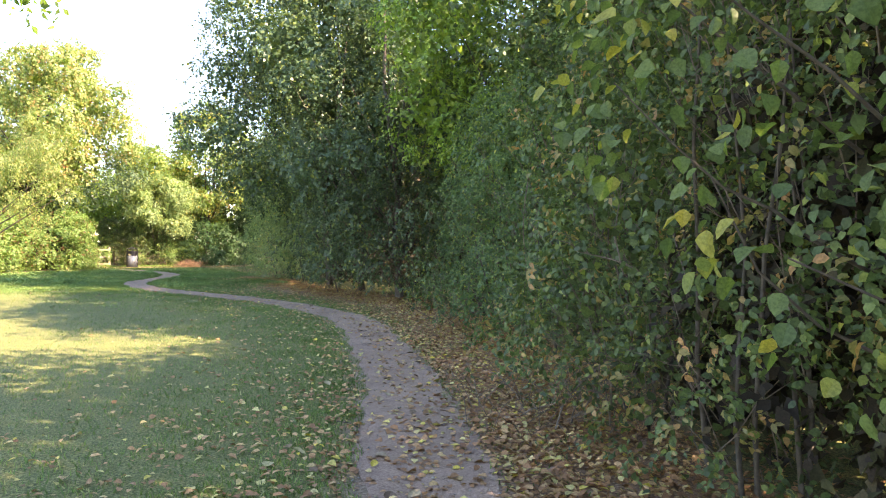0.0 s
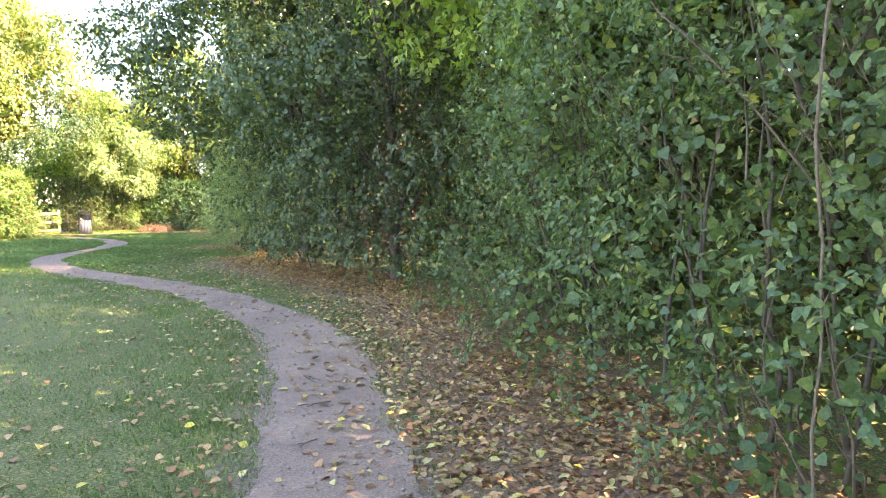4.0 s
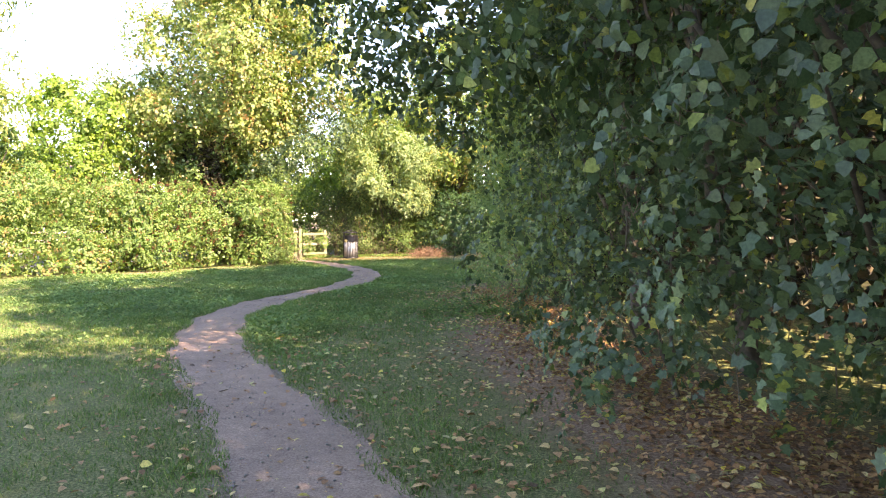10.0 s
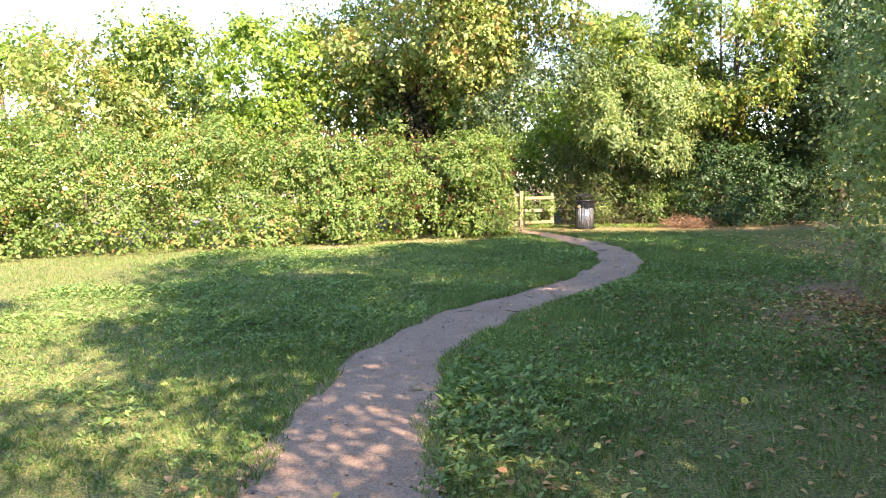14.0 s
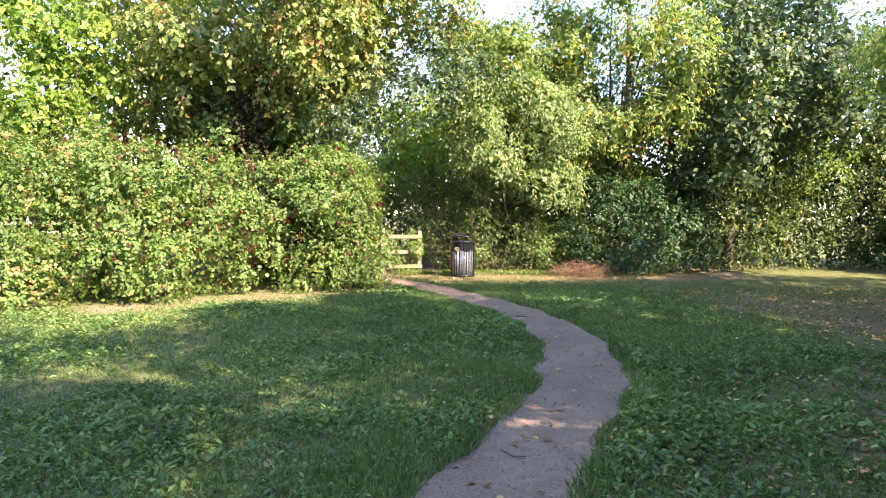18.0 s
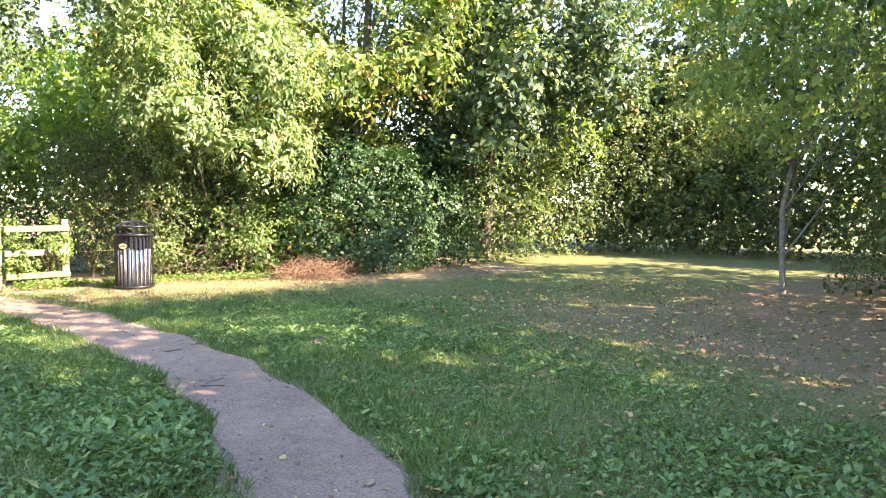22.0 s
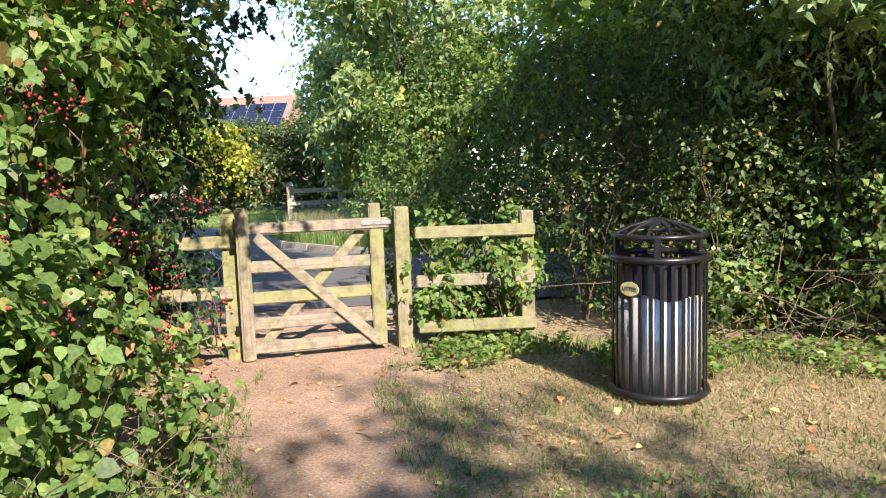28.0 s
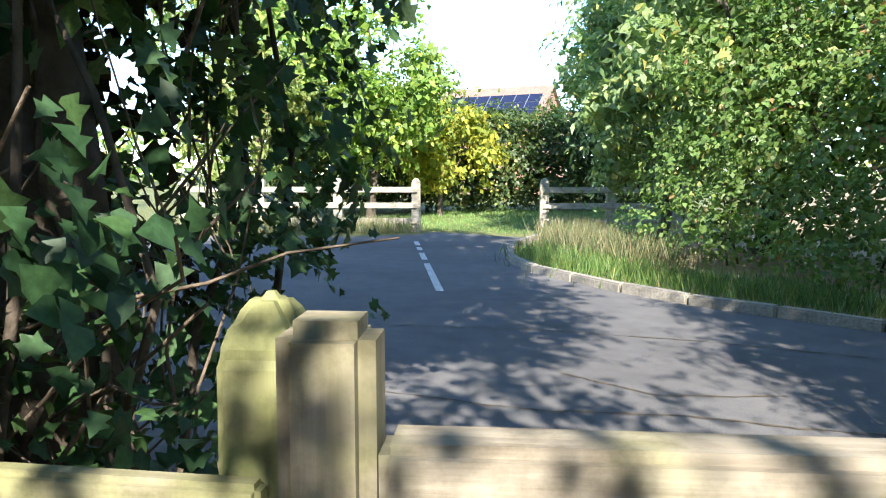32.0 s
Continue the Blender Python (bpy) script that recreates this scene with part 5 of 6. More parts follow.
def on_lawn(p, path_gap=0.42):
    ok = (WAY_MAP.dist(p) > path_gap) & (EDGE_MAP.side(p) > -0.05) & (p[:, 1] < 5.0)
    inside = BR_MAP.side(p) > 0
    ok &= ~(inside & (p[:, 1] > -8) & (p[:, 0] < -1.0))
    ok &= ~((p[:, 0] > 0.9) & (p[:, 1] > 4.6))
    ok &= ~((p[:, 0] < 1.2) & (p[:, 1] > 4.2))
    ok &= ~((p[:, 0] < -1.15) & (p[:, 1] > 0.6))
    return ok


def near_way(n, rng, spread):
    q = WAY[rng.integers(20, len(WAY) - 12, n)]
    off = rng.exponential(spread, n) * rng.choice([-1, 1], n, p=[0.45, 0.55])
    ang = rng.uniform(0, 2 * math.pi, n)
    return q + np.stack([np.cos(ang), np.sin(ang)], 1) * np.abs(off)[:, None] + rng.normal(0, 0.1, (n, 2))


def build_grass():
    rng = np.random.default_rng(101)
    p = np.concatenate([near_way(620000, rng, 2.4), rng.uniform((-12, -16), (10, 5), (120000, 2))])
    gap = 0.40 + 0.07 * np.sin(p[:, 0] * 5.1) * np.sin(p[:, 1] * 4.3)
    p = p[on_lawn(p, 0.36) & (WAY_MAP.dist(p) > gap)]
    de = EDGE_MAP.dist(p)
    p = p[rng.random(len(p)) < np.clip(de / 1.6 - 0.15, 0.08, 1)]
    clump = np.array([noise.noise(Vector((x * 1.7, y * 1.7, 0))) for x, y in p[::1]])
    dryness = dry_strip(p)
    lush = lush_at(p) * (1 - 0.7 * dryness)
    keep = rng.random(len(p)) < np.clip(0.72 + clump * 0.6 + lush * 0.1 - 0.4 * dryness, 0.1, 1)
    p, lush, clump = p[keep], lush[keep], clump[keep]
    n = len(p)
    h = rng.uniform(0.02, 0.048, n) * (0.85 + 0.75 * lush) * (1 + 0.5 * clump)
    a = rng.uniform(0, 2 * math.pi, n)
    w = rng.uniform(0.0035, 0.0075, n) * (1 + 0.3 * lush)
    lean = rng.normal(0, 0.6, (n, 2)) * h[:, None]
    base = np.c_[p, np.full(n, -0.012)]
    s = np.stack([np.cos(a), np.sin(a), 0 * a], 1) * w[:, None]
    tip = base + np.c_[lean, h + 0.012]
    v = np.stack([base - s, base + s, tip], 1).reshape(-1, 3)
    me = np_mesh("grass", v, np.arange(3 * n).reshape(-1, 3), M_GRASS)
    return tagged(new("grass", me), "short uneven meadow grass, lush on the open lawn", "grass", kind="stuff")


def build_clover():
    """Rosettes of clover, plantain and dandelion, tall and close together where the lawn is lush."""
    rng = np.random.default_rng(102)
    p = np.concatenate([near_way(54000, rng, 2.2), rng.uniform((-7.5, -15), (6.5, 0.5), (52000, 2))])
    p = p[(p[:, 1] > -17.5) & on_lawn(p, 0.5)]
    cl = np.array([noise.noise(Vector((x * 0.5, y * 0.5, 7))) + 0.5 * noise.noise(Vector((x * 1.6, y * 1.6, 2))) for x, y in p])
    lush = lush_at(p) * (1 - dry_strip(p))
    keep = rng.random(len(p)) < np.clip(0.75 + cl * 1.2, 0.08, 1) * np.clip((6.0 - p[:, 0]) / 2, 0.12, 1) * np.clip(lush + 0.1, 0, 1)
    p, cl, lush = p[keep], cl[keep], lush[keep]
    n = len(p)
    ang = rng.uniform(0, 2 * math.pi, n)
    tall = np.clip(0.5 + cl, 0.25, 1.2) * (0.5 + 0.5 * lush)
    big = rng.random(n) < np.clip(0.35 + 0.5 * cl, 0.1, 0.75)
    V = []
    for j in range(4):
        a = ang + j * 1.57 + rng.normal(0, 0.3, n)
        ax = np.stack([np.cos(a), np.sin(a), rng.uniform(-0.2, 0.9, n)], 1)
        L = np.where(big, rng.uniform(0.045, 0.09, n), rng.uniform(0.022, 0.04, n)) * (0.7 + 0.4 * tall)
        v, _ = kites(np.c_[p, tall * rng.uniform(0.005, 0.06, n)] + ax * L[:, None] * 0.15, ax, np.tile([0, 0, 1.0], (n, 1)) + rng.normal(0, 0.4, (n, 3)), L, L * np.where(big, 0.42, 0.85), 0.25)
        V.append(v)
    V = np.concatenate(V)
    return tagged(new("clover", np_mesh("clover", V, np.arange(len(V)).reshape(-1, 4), M_CLOVER)), "clover and plantain leaves in the turf", "clover", kind="stuff")


build_grass()
build_clover()


def blade_leaf(name, L, W, mat, curl, seed, teeth=0.06):
    """One broad leaf with a folded midrib, a curled tip and a slightly toothed edge."""
    r = random.Random(seed)
    bm = bmesh.new()
    prof = ((0.0, 0.02), (0.12, 0.3), (0.32, 0.49), (0.55, 0.47), (0.78, 0.3), (1.0, 0.0))
    mid = [bm.verts.new((L * u, 0, -curl * L * u * u)) for u, _ in prof]
    for sgn in (1, -1):
        rim = [bm.verts.new((L * (u + r.uniform(-0.02, 0.02)), sgn * W * (w + r.uniform(-teeth, teeth) * (0 < u < 1)), -curl * L * u * u + W * 0.16 * w * 2 + r.uniform(-0.03, 0.03) * W)) for u, w in prof[:-1]] + [mid[-1]]
        for i in range(len(prof) - 1):
            q = [mid[i], mid[i + 1], rim[i + 1], rim[i]]
            q = [v for k, v in enumerate(q) if v not in q[:k]]
            bm.faces.new(q if sgn < 0 else q[::-1])
    me = bpy.data.meshes.new(name)
    bm.to_mesh(me)
    bm.free()
    me.materials.append(mat)
    return me


def leaf_single(name, stops, rough=0.45, thin=0.4, gain=1.45):
    """Like leaf_mat, tinted leaf by leaf."""
    m = leaf_mat(name, stops, rough, thin, gain=gain)
    n, l = m.node_tree.nodes, m.node_tree.links
    info = n.new("ShaderNodeObjectInfo")
    r = [k for k in n if k.bl_idname == "ShaderNodeValToRGB"][0]
    l.new(info.outputs["Random"], r.inputs[0])
    return m


M_HAZEL1 = leaf_single("large hazel leaf", [(0, MD), (0.45, LG), (0.72, (0.11, 0.16, 0.04)), (0.8, YG), (0.93, (0.26, 0.24, 0.05)), (1, (0.36, 0.28, 0.05))], 0.6, gain=1.3)
M_FALLEN1 = leaf_single("large fallen leaf", [(0, (0.15, 0.09, 0.06)), (0.35, (0.28, 0.19, 0.11)), (0.65, (0.42, 0.34, 0.2)), (0.85, (0.5, 0.44, 0.2)), (1, (0.55, 0.42, 0.06))], 0.6, 0.1, 1.0)
M_BRAM1 = leaf_single("large bramble leaf", [(0, MD), (0.4, LG), (0.9, (0.13, 0.19, 0.06)), (1, (0.2, 0.22, 0.07))], gain=1.75)


def dress(parent, blobs, n, meshes, seed, ok, facing, name="leaf", size=(0.75, 1.25), out=0.08, droop=0.5):
    """Single leaves hung over the face of a shrub."""
    rng = np.random.default_rng(seed)
    p, nr = hull_points(blobs, n * 14, rng, 0.25)
    q = ok(p) & (nr @ np.array(facing) > -0.1)
    p, nr = p[q][:n], nr[q][:n]
    for i in range(len(p)):
        ax = Vector(unit(nr[i] * 0.6 + rng.normal(0, 0.5, 3) + np.array([0, 0, -droop])))
        up = Vector(unit(nr[i] * 0.5 + np.array([0, 0, 0.8]) + rng.normal(0, 0.3, 3)))
        y = up.cross(ax).normalized()
        z = ax.cross(y)
        m = Matrix((ax, y, z)).transposed().to_4x4()
        o = link_part(name, meshes[i % len(meshes)], parent)
        k = rng.uniform(*size)
        o.matrix_world = Matrix.Translation(Vector(p[i] + nr[i] * out)) @ m @ Matrix.Scale(k, 4)


hz_leaves = [blade_leaf("leaf", 0.105, 0.09, M_HAZEL1, c, 5 + i) for i, c in enumerate((0.1, 0.25, 0.4, 0.0))]
dress(hz2, hzb2, 120, hz_leaves, 111, lambda p: (p[:, 1] > -38.2) & (p[:, 2] < 3.6) & (p[:, 2] > 1.7), (-0.85, 0.3, 0), size=(0.45, 0.8))
dress(hz, hzb, 120, hz_leaves, 112, lambda p: (p[:, 1] > -40.2) & (p[:, 2] < 3.8) & (p[:, 2] > 1.6), (-0.85, 0.3, 0), size=(0.5, 0.9))
HZ_OVER = [(-5.25, -36.9, 2.2, 0.5, 0.5, 0.4), (-4.8, -36.2, 2.05, 0.5, 0.5, 0.45), (-5.5, -37.35, 2.4, 0.4, 0.4, 0.35), (-5.0, -36.8, 1.6, 0.4, 0.4, 0.35), (-4.5, -35.9, 2.7, 0.5, 0.5, 0.4), (-5.1, -36.9, 2.8, 0.5, 0.5, 0.4), (-5.25, -37.2, 1.35, 0.35, 0.35, 0.3)]
dress(hz2, HZ_OVER, 280, hz_leaves, 115, lambda p: p[:, 2] < 3.4, (-0.85, 0.3, 0), size=(0.5, 0.85), out=0.0, droop=0.7)
rb = np.random.default_rng(116)
for c in HZ_OVER:
    way_out = wander((c[0] + 0.95, c[1] - 0.45, c[2] - 0.75), (c[0] - 0.25, c[1] + 0.15, c[2]), 7, 0.03, rb, -0.1)
    v, f = tubes([[(q, 0.011 * (1 - 0.12 * j)) for j, q in enumerate(way_out)]], 6)
    link_part("branch", smooth(np_mesh("branch", local(v, hz2), f, M_BARK)), hz2)
br_leaves = [blade_leaf("leaf", 0.07, 0.056, M_BRAM1, c, 25 + i, 0.1) for i, c in enumerate((0.1, 0.3, 0.2, 0.0))]
dress(brm, bb, 160, br_leaves, 113, lambda p: (p[:, 0] > -3.4) & (p[:, 2] < 2.9) & (p[:, 1] < 2.3), (0.5, -0.8, 0), droop=0.3, size=(0.6, 1.0))
dress(bre, bbe, 290, br_leaves, 114, lambda p: (p[:, 0] > -1.6) & (p[:, 2] < 2.9), (0.8, -0.5, 0), droop=0.3, out=0.05, size=(0.55, 0.95))


def build_litter():
    rng = np.random.default_rng(120)
    p = np.concatenate([near_way(110000, rng, 2.4), near_way(9000, rng, 0.5)])
    p = p[(EDGE_MAP.side(p) > -0.7) & (p[:, 1] < 4.5)]
    de, dw = EDGE_MAP.dist(p), WAY_MAP.dist(p)
    back = np.clip((-29 - p[:, 1]) / 5, 0, 1)
    dens = np.clip(1.25 - de / 1.5, 0, 1) * 1.0 + 0.17 * np.clip(1.4 - de / 4.5, 0.1, 1) + 0.3 * back
    dens *= np.where(dw < 0.45, 0.16, 1) * np.where(p[:, 1] > -9, 0.3, 1) * np.where((p[:, 0] < -1) & (p[:, 1] > -15), 0.12, 1)
    p = np.concatenate([p[rng.random(len(p)) < dens], rng.uniform((-2.4, 0.8), (1.6, 4.7), (150, 2)), rng.uniform((1.0, 1.6), (7.5, 4.2), (130, 2)), rng.uniform((4.6, -8.0), (10.5, 0.5), (2600, 2))])
    n = len(p)
    hem = EDGE[rng.integers(20, 155, 27000)]
    hem = hem + rng.normal(0, 0.5, hem.shape) + np.array([0.2, -0.1])
    hem = hem[(EDGE_MAP.side(hem) > -0.9) & (WAY_MAP.dist(hem) > 0.6)]
    a = rng.uniform(0, 6.28, len(hem))
    vh, fh = kites(np.c_[hem, rng.uniform(0.006, 0.03, len(hem))], np.stack([np.cos(a), np.sin(a), rng.normal(0, 0.25, len(hem))], 1), np.tile([0, 0, 1.0], (len(hem), 1)) + rng.normal(0, 0.35, (len(hem), 3)), rng.uniform(0.035, 0.08, len(hem)), rng.uniform(0.02, 0.05, len(hem)), 0.25)
    ang = rng.uniform(0, 2 * math.pi, n)
    L = rng.uniform(0.03, 0.08, n)
    ax = np.stack([np.cos(ang), np.sin(ang), rng.normal(0, 0.18, n)], 1)
    nm = np.tile([0, 0, 1.0], (n, 1)) + rng.normal(0, 0.25, (n, 3))
    on = WAY_MAP.dist(p) < 0.45
    v, f = hexes(np.c_[p, np.where(on, 0.009, rng.uniform(0.008, 0.035, n))], ax, nm, L, L * rng.uniform(0.5, 0.85, n), 0.2)
    t = thing("leaf_litter", -1, -24, 0, "fallen brown and yellow leaves scattered over turf and path", "leaf litter")
    ob = link_part("scattered_leaves", np_mesh("scattered_leaves", local(v, t), f, M_FALLEN), t)
    ob["kind"] = "stuff"
    ob = link_part("leaf_carpet", np_mesh("leaf_carpet", local(vh, t), fh, M_FALLEN), t, "brown leaf carpet under the hedge")
    ob["kind"] = "stuff"
    ms = [blade_leaf("fallen_leaf", 0.085, 0.066, M_FALLEN1, c, 45 + i, 0.09) for i, c in enumerate((-0.25, 0.2, 0.05, -0.1))]
    q = np.concatenate([near_way(1500, rng, 1.6), rng.uniform((0.0, -28.5), (2.6, -20.5), (260, 2))])
    q = q[(EDGE_MAP.side(q) > -0.2) & (q[:, 1] < 0)]
    rng.shuffle(q)
    w = np.clip(1.3 - EDGE_MAP.dist(q) / 2.2, 0.06, 1) * np.where(q[:, 1] > -10, 0.35, 1)
    q = q[rng.random(len(q)) < w][:300]
    for i, (x, y) in enumerate(q):
        o = link_part("fallen_leaf", ms[i % 4], t)
        s = rng.uniform(0.65, 1.3)
        o.matrix_world = pose(x, y, 0.012, rng.normal(0, 12), rng.normal(0, 10), rng.uniform(0, 360)) @ Matrix.Scale(s, 4)


build_litter()


def berries(owner, heap, count, seed):
    """Hanging clusters of red and black berries on the bramble bank."""
    rng = np.random.default_rng(seed)
    sv = np.array([(1, 0, 0), (0, 1, 0), (-1, 0, 0), (0, -1, 0), (0, 0, 1), (0, 0, -1)], float)
    sf = np.array([(0, 1, 4), (1, 2, 4), (2, 3, 4), (3, 0, 4), (1, 0, 5), (2, 1, 5), (3, 2, 5), (0, 3, 5)])
    p, nr = hull_points(heap, count, rng, 0.3, (0.5, -0.85, 0))
    V, F, o = [], [], 0
    for c, nn in zip(p, nr):
        for _ in range(rng.integers(9, 24)):
            q = c + nn * 0.15 + rng.normal(0, 0.035, 3)
            V.append(q + sv * rng.uniform(0.007, 0.012))
            F.append(sf + o)
            o += len(sv)
    ob = link_part("fruit", smooth(np_mesh("fruit", local(np.concatenate(V), owner), np.concatenate(F), M_BERRY)), owner, "red and black bramble berries")
    ob["kind"] = "stuff"


berries(brm, bb, 320, 130)
berries(bre, bbe, 30, 131)


M_DEAD = bark("orange-brown dead brush", (0.16, 0.09, 0.05), (0.42, 0.26, 0.16), 12)


def twig_heap(name, label, x, y, r, h, n, seed, mat=None, rad=0.004, category="dead twigs", upright=0.5, length=0.7, branches=7):
    rng = np.random.default_rng(seed)
    t = thing(name, x, y, 0, label, category)
    paths = []
    for _ in range(n):
        a = rng.uniform(0, 2 * math.pi)
        s = np.array([x + rng.normal(0, r * 0.5), y + rng.normal(0, r * 0.4), rng.uniform(0, h * 0.4)])
        d = unit(np.array([math.cos(a), math.sin(a), rng.normal(upright, 0.5)])) * length * rng.uniform(0.4, 1.2)
        e = s + d
        e[2] = min(max(e[2], 0.03), h)
        pts = wander(s, e, 5, 0.03, rng, 0.1)
        pts[:, 2] = np.maximum(pts[:, 2], 0.01)
        paths.append([(q, rad * (1 - 0.6 * j / 4)) for j, q in enumerate(pts)])
    v, f = tubes(paths, 4)
    ob = link_part("twig_tangle", np_mesh("twig_tangle", local(v, t), f, mat or M_TWIG), t)
    ob["kind"] = "stuff"
    for _ in range(branches):
        a = rng.uniform(0, 2 * math.pi)
        s = np.array([x + rng.normal(0, r * 0.4), y + rng.normal(0, r * 0.3), 0.02])
        e = s + np.array([math.cos(a) * length * 1.2, math.sin(a) * length * 0.8, h * rng.uniform(0.4, 0.9)])
        v, f = tubes([[(q, rad * 2.2 * (1 - 0.15 * j)) for j, q in enumerate(wander(s, e, 6, 0.04, rng))]], 5)
        link_part("branch", np_mesh("branch", local(v, t), f, mat or M_TWIG), t)
    return t


twig_heap("brush_heap", "heap of dead brown brush beside the lawn", 4.75, 3.75, 0.75, 0.6, 520, 141, M_DEAD, 0.005, length=0.45)
twig_heap("dead_stalks", "dead brown stalks hanging at the bramble foot", -0.72, 0.95, 0.4, 0.9, 130, 142, upright=1.2)
twig_heap("dead_stalks", "tangle of bare brown stems behind the bin", 3.0, 4.9, 1.3, 1.5, 110, 143, upright=0.7, length=0.6, rad=0.004, branches=0)
twig_heap("dead_stalks", "tangle of bare vine stems beside the gate", -3.0, 4.3, 0.5, 2.6, 110, 144, upright=1.2, length=0.9, rad=0.006)
twig_heap("dead_stalks", "dry pale stalks standing in the dogwood", 0.45, -27.4, 0.4, 1.7, 26, 145, upright=2.0, length=1.0, rad=0.003)
twig_heap("dead_stalks", "dry brown stems at the foot of the blackthorn", -3.0, -33.8, 0.9, 0.7, 90, 146, upright=1.0)


def weeds(name, label, line, n, seed, h=0.6, width=0.9, mat=None):
    rng = np.random.default_rng(seed)
    pts = polyline(line, 0.1)
    q = pts[rng.integers(0, len(pts), n)] + rng.normal(0, width * 0.5, (n, 2))
    hh = rng.uniform(0.3, 1.0, n) * h
    a = rng.uniform(0, 2 * math.pi, n)
    ax = np.stack([np.cos(a) * 0.35, np.sin(a) * 0.35, np.ones(n)], 1)
    v, f = kites(np.c_[q, np.full(n, -0.01)], ax, rng.normal(size=(n, 3)), hh, np.full(n, 0.012) + hh * 0.01, 0.1)
    return tagged(new(name, np_mesh(name, v, f, mat or M_WEED)), label, "weeds", kind="stuff")


weeds("verge_grass", "long grass on the verge above the kerb", [(-5.4, 15.0), (-4.0, 13.2), (-2.3, 12.3), (0.0, 11.5), (4.0, 10.4)], 9000, 151, 0.32, 0.7, M_GRASS)
weeds("verge_weeds", "dry brown weeds round the fence end", [(-6.2, 18.8), (-5.6, 17.2), (-4.9, 15.4), (-3.4, 14.2)], 5000, 152, 0.6, 0.6)
weeds("verge_weeds", "dry weeds under the lane fence", [(-9.9, 17.5), (-14.5, 15.2)], 3500, 153, 0.5, 0.5)
weeds("fence_grass", "green tufts and nettles at the fence foot", [(-0.1, 4.6), (0.9, 4.75), (2.4, 4.5)], 1600, 154, 0.1, 0.3, M_GRASS)



def ground_bramble():
    """Low bramble runners and weeds over the ground at the fence foot and the bank."""
    rng = np.random.default_rng(155)
    q = np.concatenate([rng.uniform((0.0, 3.5), (1.5, 4.9), (1500, 2)), rng.uniform((1.8, 3.9), (6.2, 4.9), (3000, 2))])
    d = np.array([noise.noise(Vector((x * 1.3, y * 1.3, 5))) for x, y in q]) + (q[:, 1] - 4.3) * 0.6
    q = q[(d > -0.12) & (WAY_MAP.dist(q) > 0.6)]
    n = len(q)
    a = rng.uniform(0, 6.28, n)
    ax = np.stack([np.cos(a), np.sin(a), rng.uniform(-0.3, 0.7, n)], 1)
    L = rng.uniform(0.03, 0.075, n)
    v, f = hexes(np.c_[q, rng.uniform(0.02, 0.09, n)], ax, np.tile([0, 0, 1.0], (n, 1)) + rng.normal(0, 0.45, (n, 3)), L, L * 0.75, 0.25)
    return tagged(new("ground_bramble", np_mesh("ground_bramble", v, f, M_BRAMBLE)), "low bramble runners and weeds at the fence foot", "weeds", kind="stuff")


ground_bramble()
M_STRAW = leaf_mat("dry straw grass", [(0, (0.2, 0.15, 0.08)), (0.5, (0.32, 0.25, 0.13)), (0.85, (0.4, 0.33, 0.18)), (1, (0.14, 0.17, 0.05))], 0.7, 0.15, gain=1.0)


def dry_turf():
    """Short straw and green tufts on the worn ground before the bank and the gate."""
    rng = np.random.default_rng(156)
    q = np.concatenate([rng.uniform((-1.6, 1.2), (8.5, 4.6), (34000, 2)), rng.uniform((-4.8, -2.6), (-0.6, 0.9), (14000, 2)), rng.uniform((0.9, 1.0), (5.0, 4.6), (26000, 2))])
    q = q[(dry_strip(q) > rng.random(len(q)) * 0.9) & on_lawn(q, 0.5)]
    n = len(q)
    a = rng.uniform(0, 6.28, n)
    h = rng.uniform(0.008, 0.04, n)
    s = np.stack([np.cos(a), np.sin(a), 0 * a], 1) * rng.uniform(0.003, 0.006, n)[:, None]
    b = np.c_[q, np.full(n, -0.008)]
    v = np.stack([b - s, b + s, b + np.c_[rng.normal(0, 0.035, (n, 2)), h + 0.01]], 1).reshape(-1, 3)
    return tagged(new("dry_grass", np_mesh("dry_grass", v, np.arange(3 * n).reshape(-1, 3), M_STRAW)), "short straw-coloured grass on dry trodden ground", "grass", kind="stuff")


dry_turf()


def crumbs():
    """Leaf crumbs and bits of bark trodden into the earth by the gate."""
    rng = np.random.default_rng(157)
    n = 5000
    q = np.concatenate([rng.uniform((-2.6, 0.6), (1.2, 4.9), (n // 2, 2)), near_way(n - n // 2, rng, 0.35)])
    n = len(q)
    a = rng.uniform(0, 6.28, n)
    L = rng.uniform(0.008, 0.026, n)
    ax = np.stack([np.cos(a), np.sin(a), rng.normal(0, 0.1, n)], 1)
    v, f = kites(np.c_[q, np.full(n, 0.009)], ax, np.tile([0, 0, 1.0], (n, 1)) + rng.normal(0, 0.2, (n, 3)), L, L * rng.uniform(0.3, 0.8, n), 0.2)
    return tagged(new("leaf_crumbs", np_mesh("leaf_crumbs", v, f, M_FALLEN)), "brown leaf crumbs trodden into the path", "leaf litter", kind="stuff")


crumbs()

def clod(x, y):
    """A small dark clod lying on the turf."""
    rng = random.Random(158)
    bm = bmesh.new()
    bmesh.ops.create_icosphere(bm, subdivisions=2, radius=0.06)
    for v in bm.verts:
        v.co *= rng.uniform(0.75, 1.2)
        v.co.z = v.co.z * 0.55 + 0.03
        v.co.x *= 1.5
    ob = part("clod", bm, M_BARK)
    ob.location = (x, y, 0.0)
    return tagged(ob, "small dark clod of earth lying on the lawn", "clod")


clod(2.55, -2.14)


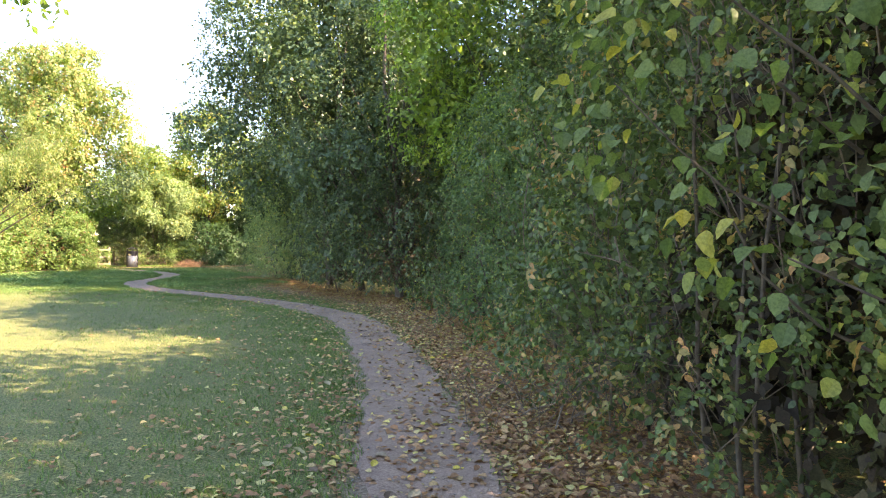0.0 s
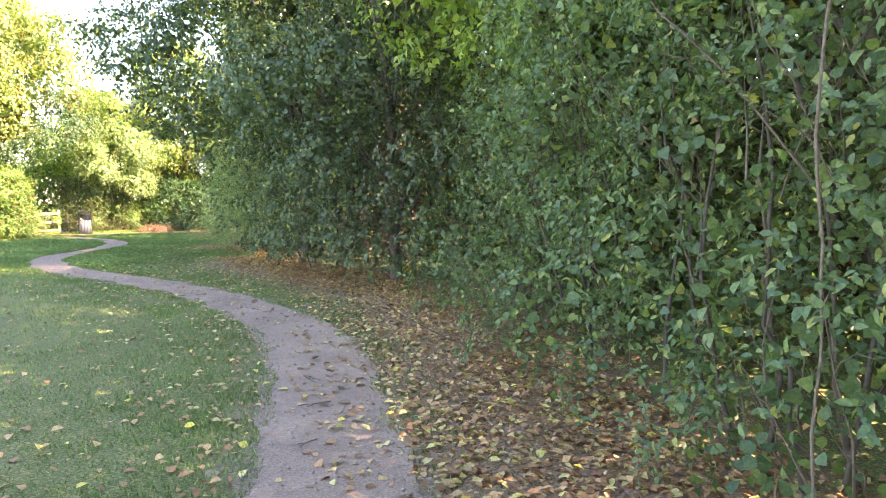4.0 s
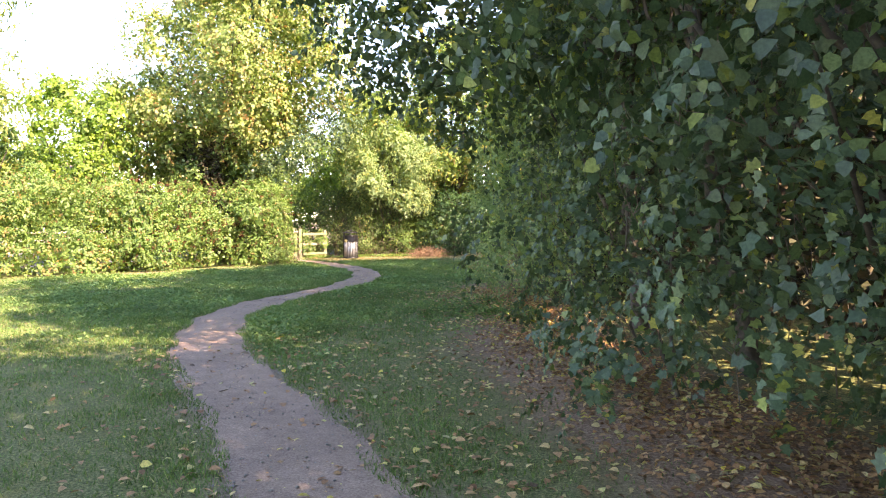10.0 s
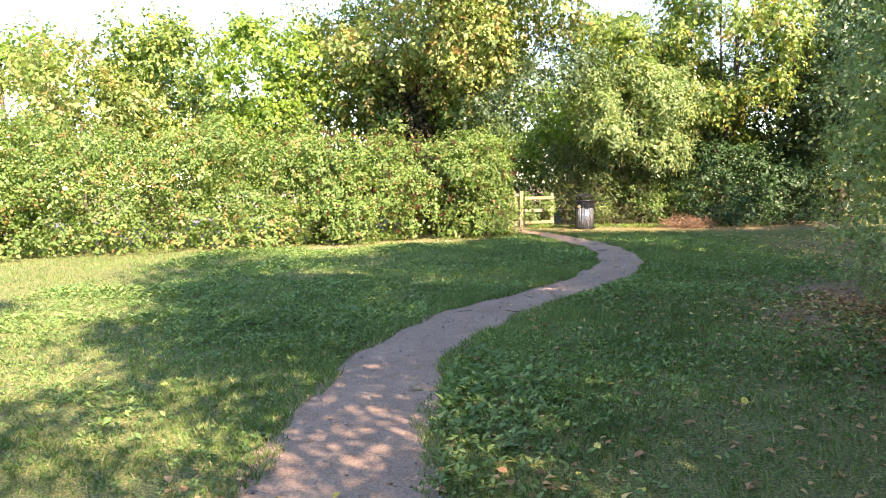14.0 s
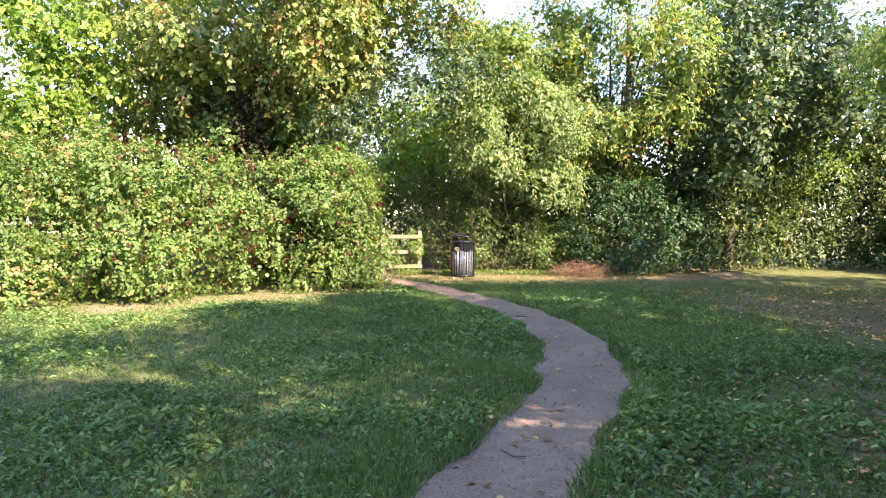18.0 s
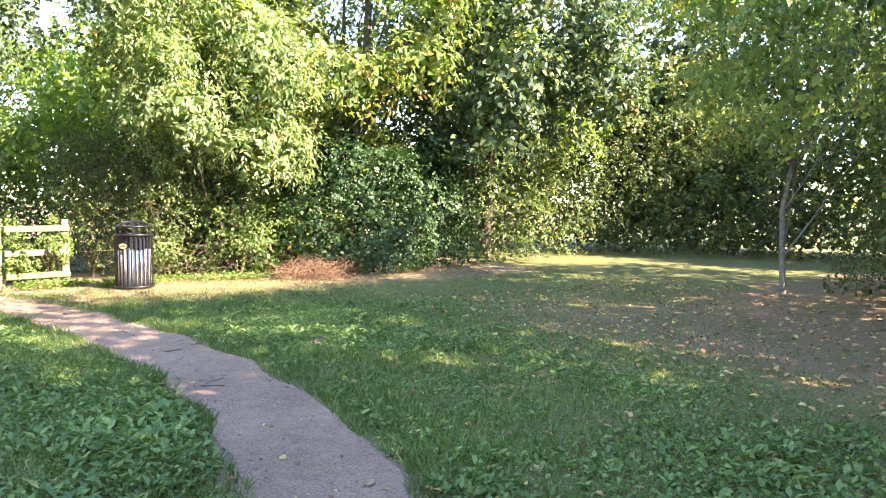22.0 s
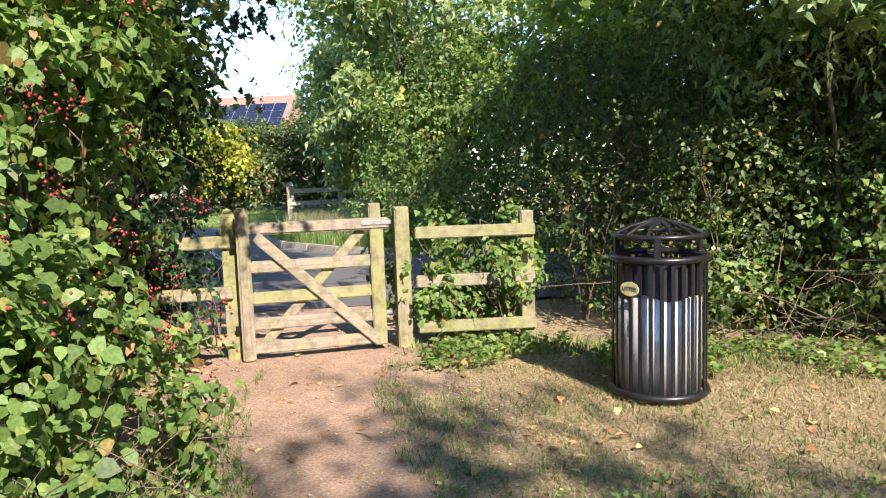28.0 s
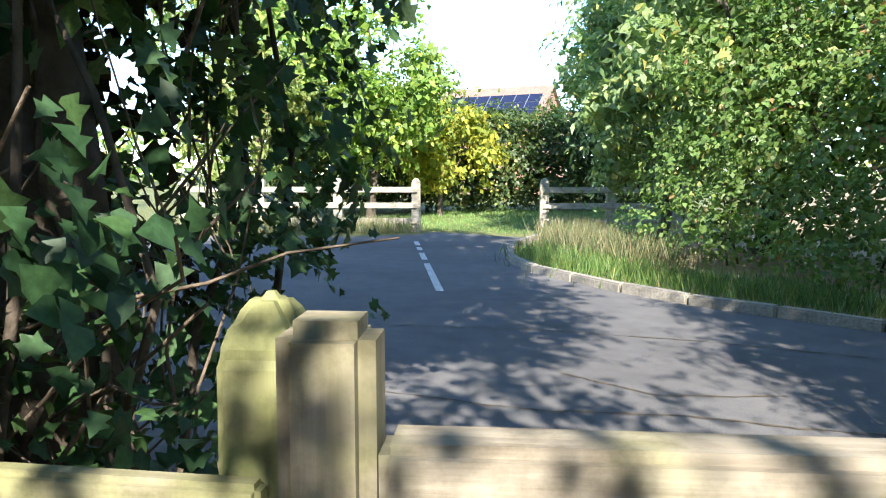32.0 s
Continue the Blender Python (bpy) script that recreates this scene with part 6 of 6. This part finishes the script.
def far_lawn():
    rng = np.random.default_rng(160)
    n = 20000
    q = rng.uniform((-14, 18.5), (-3, 29), (n, 2))
    h = rng.uniform(0.05, 0.1, n)
    a = rng.uniform(0, 6.28, n)
    s = np.stack([np.cos(a), np.sin(a), 0 * a], 1) * 0.012
    b = np.c_[q, np.full(n, -0.02)]
    v = np.stack([b - s, b + s, b + np.c_[rng.normal(0, 0.03, (n, 2)), h]], 1).reshape(-1, 3)
    return tagged(new("far_lawn_grass", np_mesh("far_lawn_grass", v, np.arange(3 * n).reshape(-1, 3), M_CLOVER)), "bright green lawn beyond the lane", "grass", kind="stuff")


far_lawn()
shrub("bramble_clump", "sparse bramble trailing from deep shade at the gate corner", [(-0.8, 1.6), (-1.05, 2.3)], (-1, 0.1), 2.9, 0.055, 5600, M_BRAMBLE, 172, r=0.36, depth=0.6, slim=0.85, stems=14, k=6, low=1.4, lean=0.0, group="shrubs round the lawn", core=0.1, gaps=0.0, twigs=26)
# The next two darken the gate corner: its shade is in their leaf colour.
shrub("ivy_thicket", "brown thicket of dead stems behind the gate corner, leaves painted shade-dark", [(-1.9, 1.9), (-2.2, 2.9), (-2.5, 3.6)], (-1, 0.1), 2.3, 0.09, 8000, M_INSHADE, 173, r=0.45, depth=0.8, slim=0.85, stems=14, group="shrubs round the lawn", gaps=-0.5, twigs=120)
shrub("ivy_thicket", "tangle of dead stems and leaves with painted shade round the ivy-clad trunk", [(-2.85, 3.3), (-2.95, 4.4), (-3.1, 5.3)], (-1, 0.1), 4.2, 0.08, 11000, M_INSHADE, 174, r=0.45, depth=0.9, slim=0.85, stems=18, group="trees at the gate", gaps=-0.5, twigs=200)
shrub("ivy_clump", "low dark ivy in front of the shaded fence rails", [(-1.78, 3.98), (-2.1, 3.84), (-2.6, 3.6)], (-0.37, 0.93), 1.2, 0.055, 4200, M_IVY, 175, r=0.17, depth=0.2, slim=0.95, stems=4, k=6, low=0.0, lean=0.0, group="trees at the gate", core=0, gaps=0.1, twigs=40)
# bramble climbing through the fence panel
shrub("bramble_clump", "bramble with yellowing leaves climbing through the fence", [(0.05, 4.95), (0.75, 5.1)], (-0.2, 1), 1.05, 0.06, 5200, M_BRAMBLE, 171, r=0.28, depth=0.4, slim=0.85, stems=8, k=6, low=0.05, lean=0.0, group="shrubs round the lawn", core=0)


def build_gravel():
    """Loose grit and small stones on the footpath."""
    rng = np.random.default_rng(180)
    n = 4200
    i = rng.integers(30, len(WAY) - 6, n)
    t = unit(np.gradient(WAY, axis=0))[i]
    off = rng.uniform(-1, 1, n) * half[i] * 0.98
    off = np.where(rng.random(n) < 0.35, np.sign(off) * half[i] * rng.uniform(0.8, 1.08, n), off)
    p = WAY[i] + np.stack([-t[:, 1], t[:, 0]], 1) * off[:, None] + rng.normal(0, 0.04, (n, 2))
    r = rng.uniform(0.003, 0.009, n) * rng.choice([1, 1, 1, 1.8], n)
    oct_v = np.array([(1, 0, 0), (0, 1, 0), (-1, 0, 0), (0, -1, 0), (0, 0, 0.8), (0, 0, -0.5)])
    oct_f = np.array([(0, 1, 4), (1, 2, 4), (2, 3, 4), (3, 0, 4), (1, 0, 5), (2, 1, 5), (3, 2, 5), (0, 3, 5)])
    a = rng.uniform(0, 6.28, n)
    v = oct_v[None] * r[:, None, None] * rng.uniform(0.6, 1.4, (n, 6, 1))
    x = v[:, :, 0] * np.cos(a)[:, None] - v[:, :, 1] * np.sin(a)[:, None]
    y = v[:, :, 0] * np.sin(a)[:, None] + v[:, :, 1] * np.cos(a)[:, None]
    V = np.stack([x + p[:, :1], y + p[:, 1:], v[:, :, 2] + 0.006 + r[:, None] * 0.3], 2).reshape(-1, 3)
    F = (oct_f[None] + (np.arange(n) * 6)[:, None, None]).reshape(-1, 3)
    return tagged(new("gravel", np_mesh("gravel", V, F, M_KERB)), "loose grit and small stones on the path", "gravel", kind="stuff")


build_gravel()


def path_twigs():
    """Short dead twigs and bits of bark lying on and beside the path."""
    rng = np.random.default_rng(181)
    for k in range(46):
        c = WAY[rng.integers(40, len(WAY) - 30)] + rng.normal(0, 0.45, 2)
        a, L = rng.uniform(0, 6.28), rng.uniform(0.06, 0.28)
        e = np.array([math.cos(a), math.sin(a), 0]) * L
        b = np.array([c[0], c[1], 0.013])
        pts = wander(b, b + e, 5, 0.006, rng)
        pts[:, 2] = 0.012 + np.abs(rng.normal(0, 0.004, 5))
        paths = [[(q, 0.0045 * (1 - 0.12 * j)) for j, q in enumerate(pts)]]
        if L > 0.15:
            side = wander(pts[2], pts[2] + np.array([math.cos(a + 0.7), math.sin(a + 0.7), 0.03]) * L * 0.4, 3, 0.003, rng)
            side[:, 2] = np.maximum(side[:, 2], 0.012)
            paths.append([(q, 0.003) for q in side])
        v, f = tubes(paths, 5)
        ob = new("fallen_twig", np_mesh("fallen_twig", v - b, f, M_BARK if k % 3 else M_TWIG))
        ob.location = b
        tagged(ob, "short dead twig lying by the path", "twig", "twigs on the path")


path_twigs()


def vine(pts, rad, seed, label):
    rng = np.random.default_rng(seed)
    line = curve(pts, 0.12)
    line = line + np.cumsum(rng.normal(0, 0.004, line.shape), 0)
    v, f = tubes([[(q, rad) for q in line]], 6)
    t = thing("vine", *pts[0][:2], 0, label, "vine")
    link_part("vine_stem", smooth(np_mesh("vine_stem", local(v, t), f, M_TWIG)), t)


vine([(-1.62, -31.75, 2.25), (-1.66, -31.7, 1.7), (-1.62, -31.72, 1.1), (-1.7, -31.75, 0.6), (-1.62, -31.8, 0.0)], 0.006, 182, "pale bare vine stem hanging down the privet")
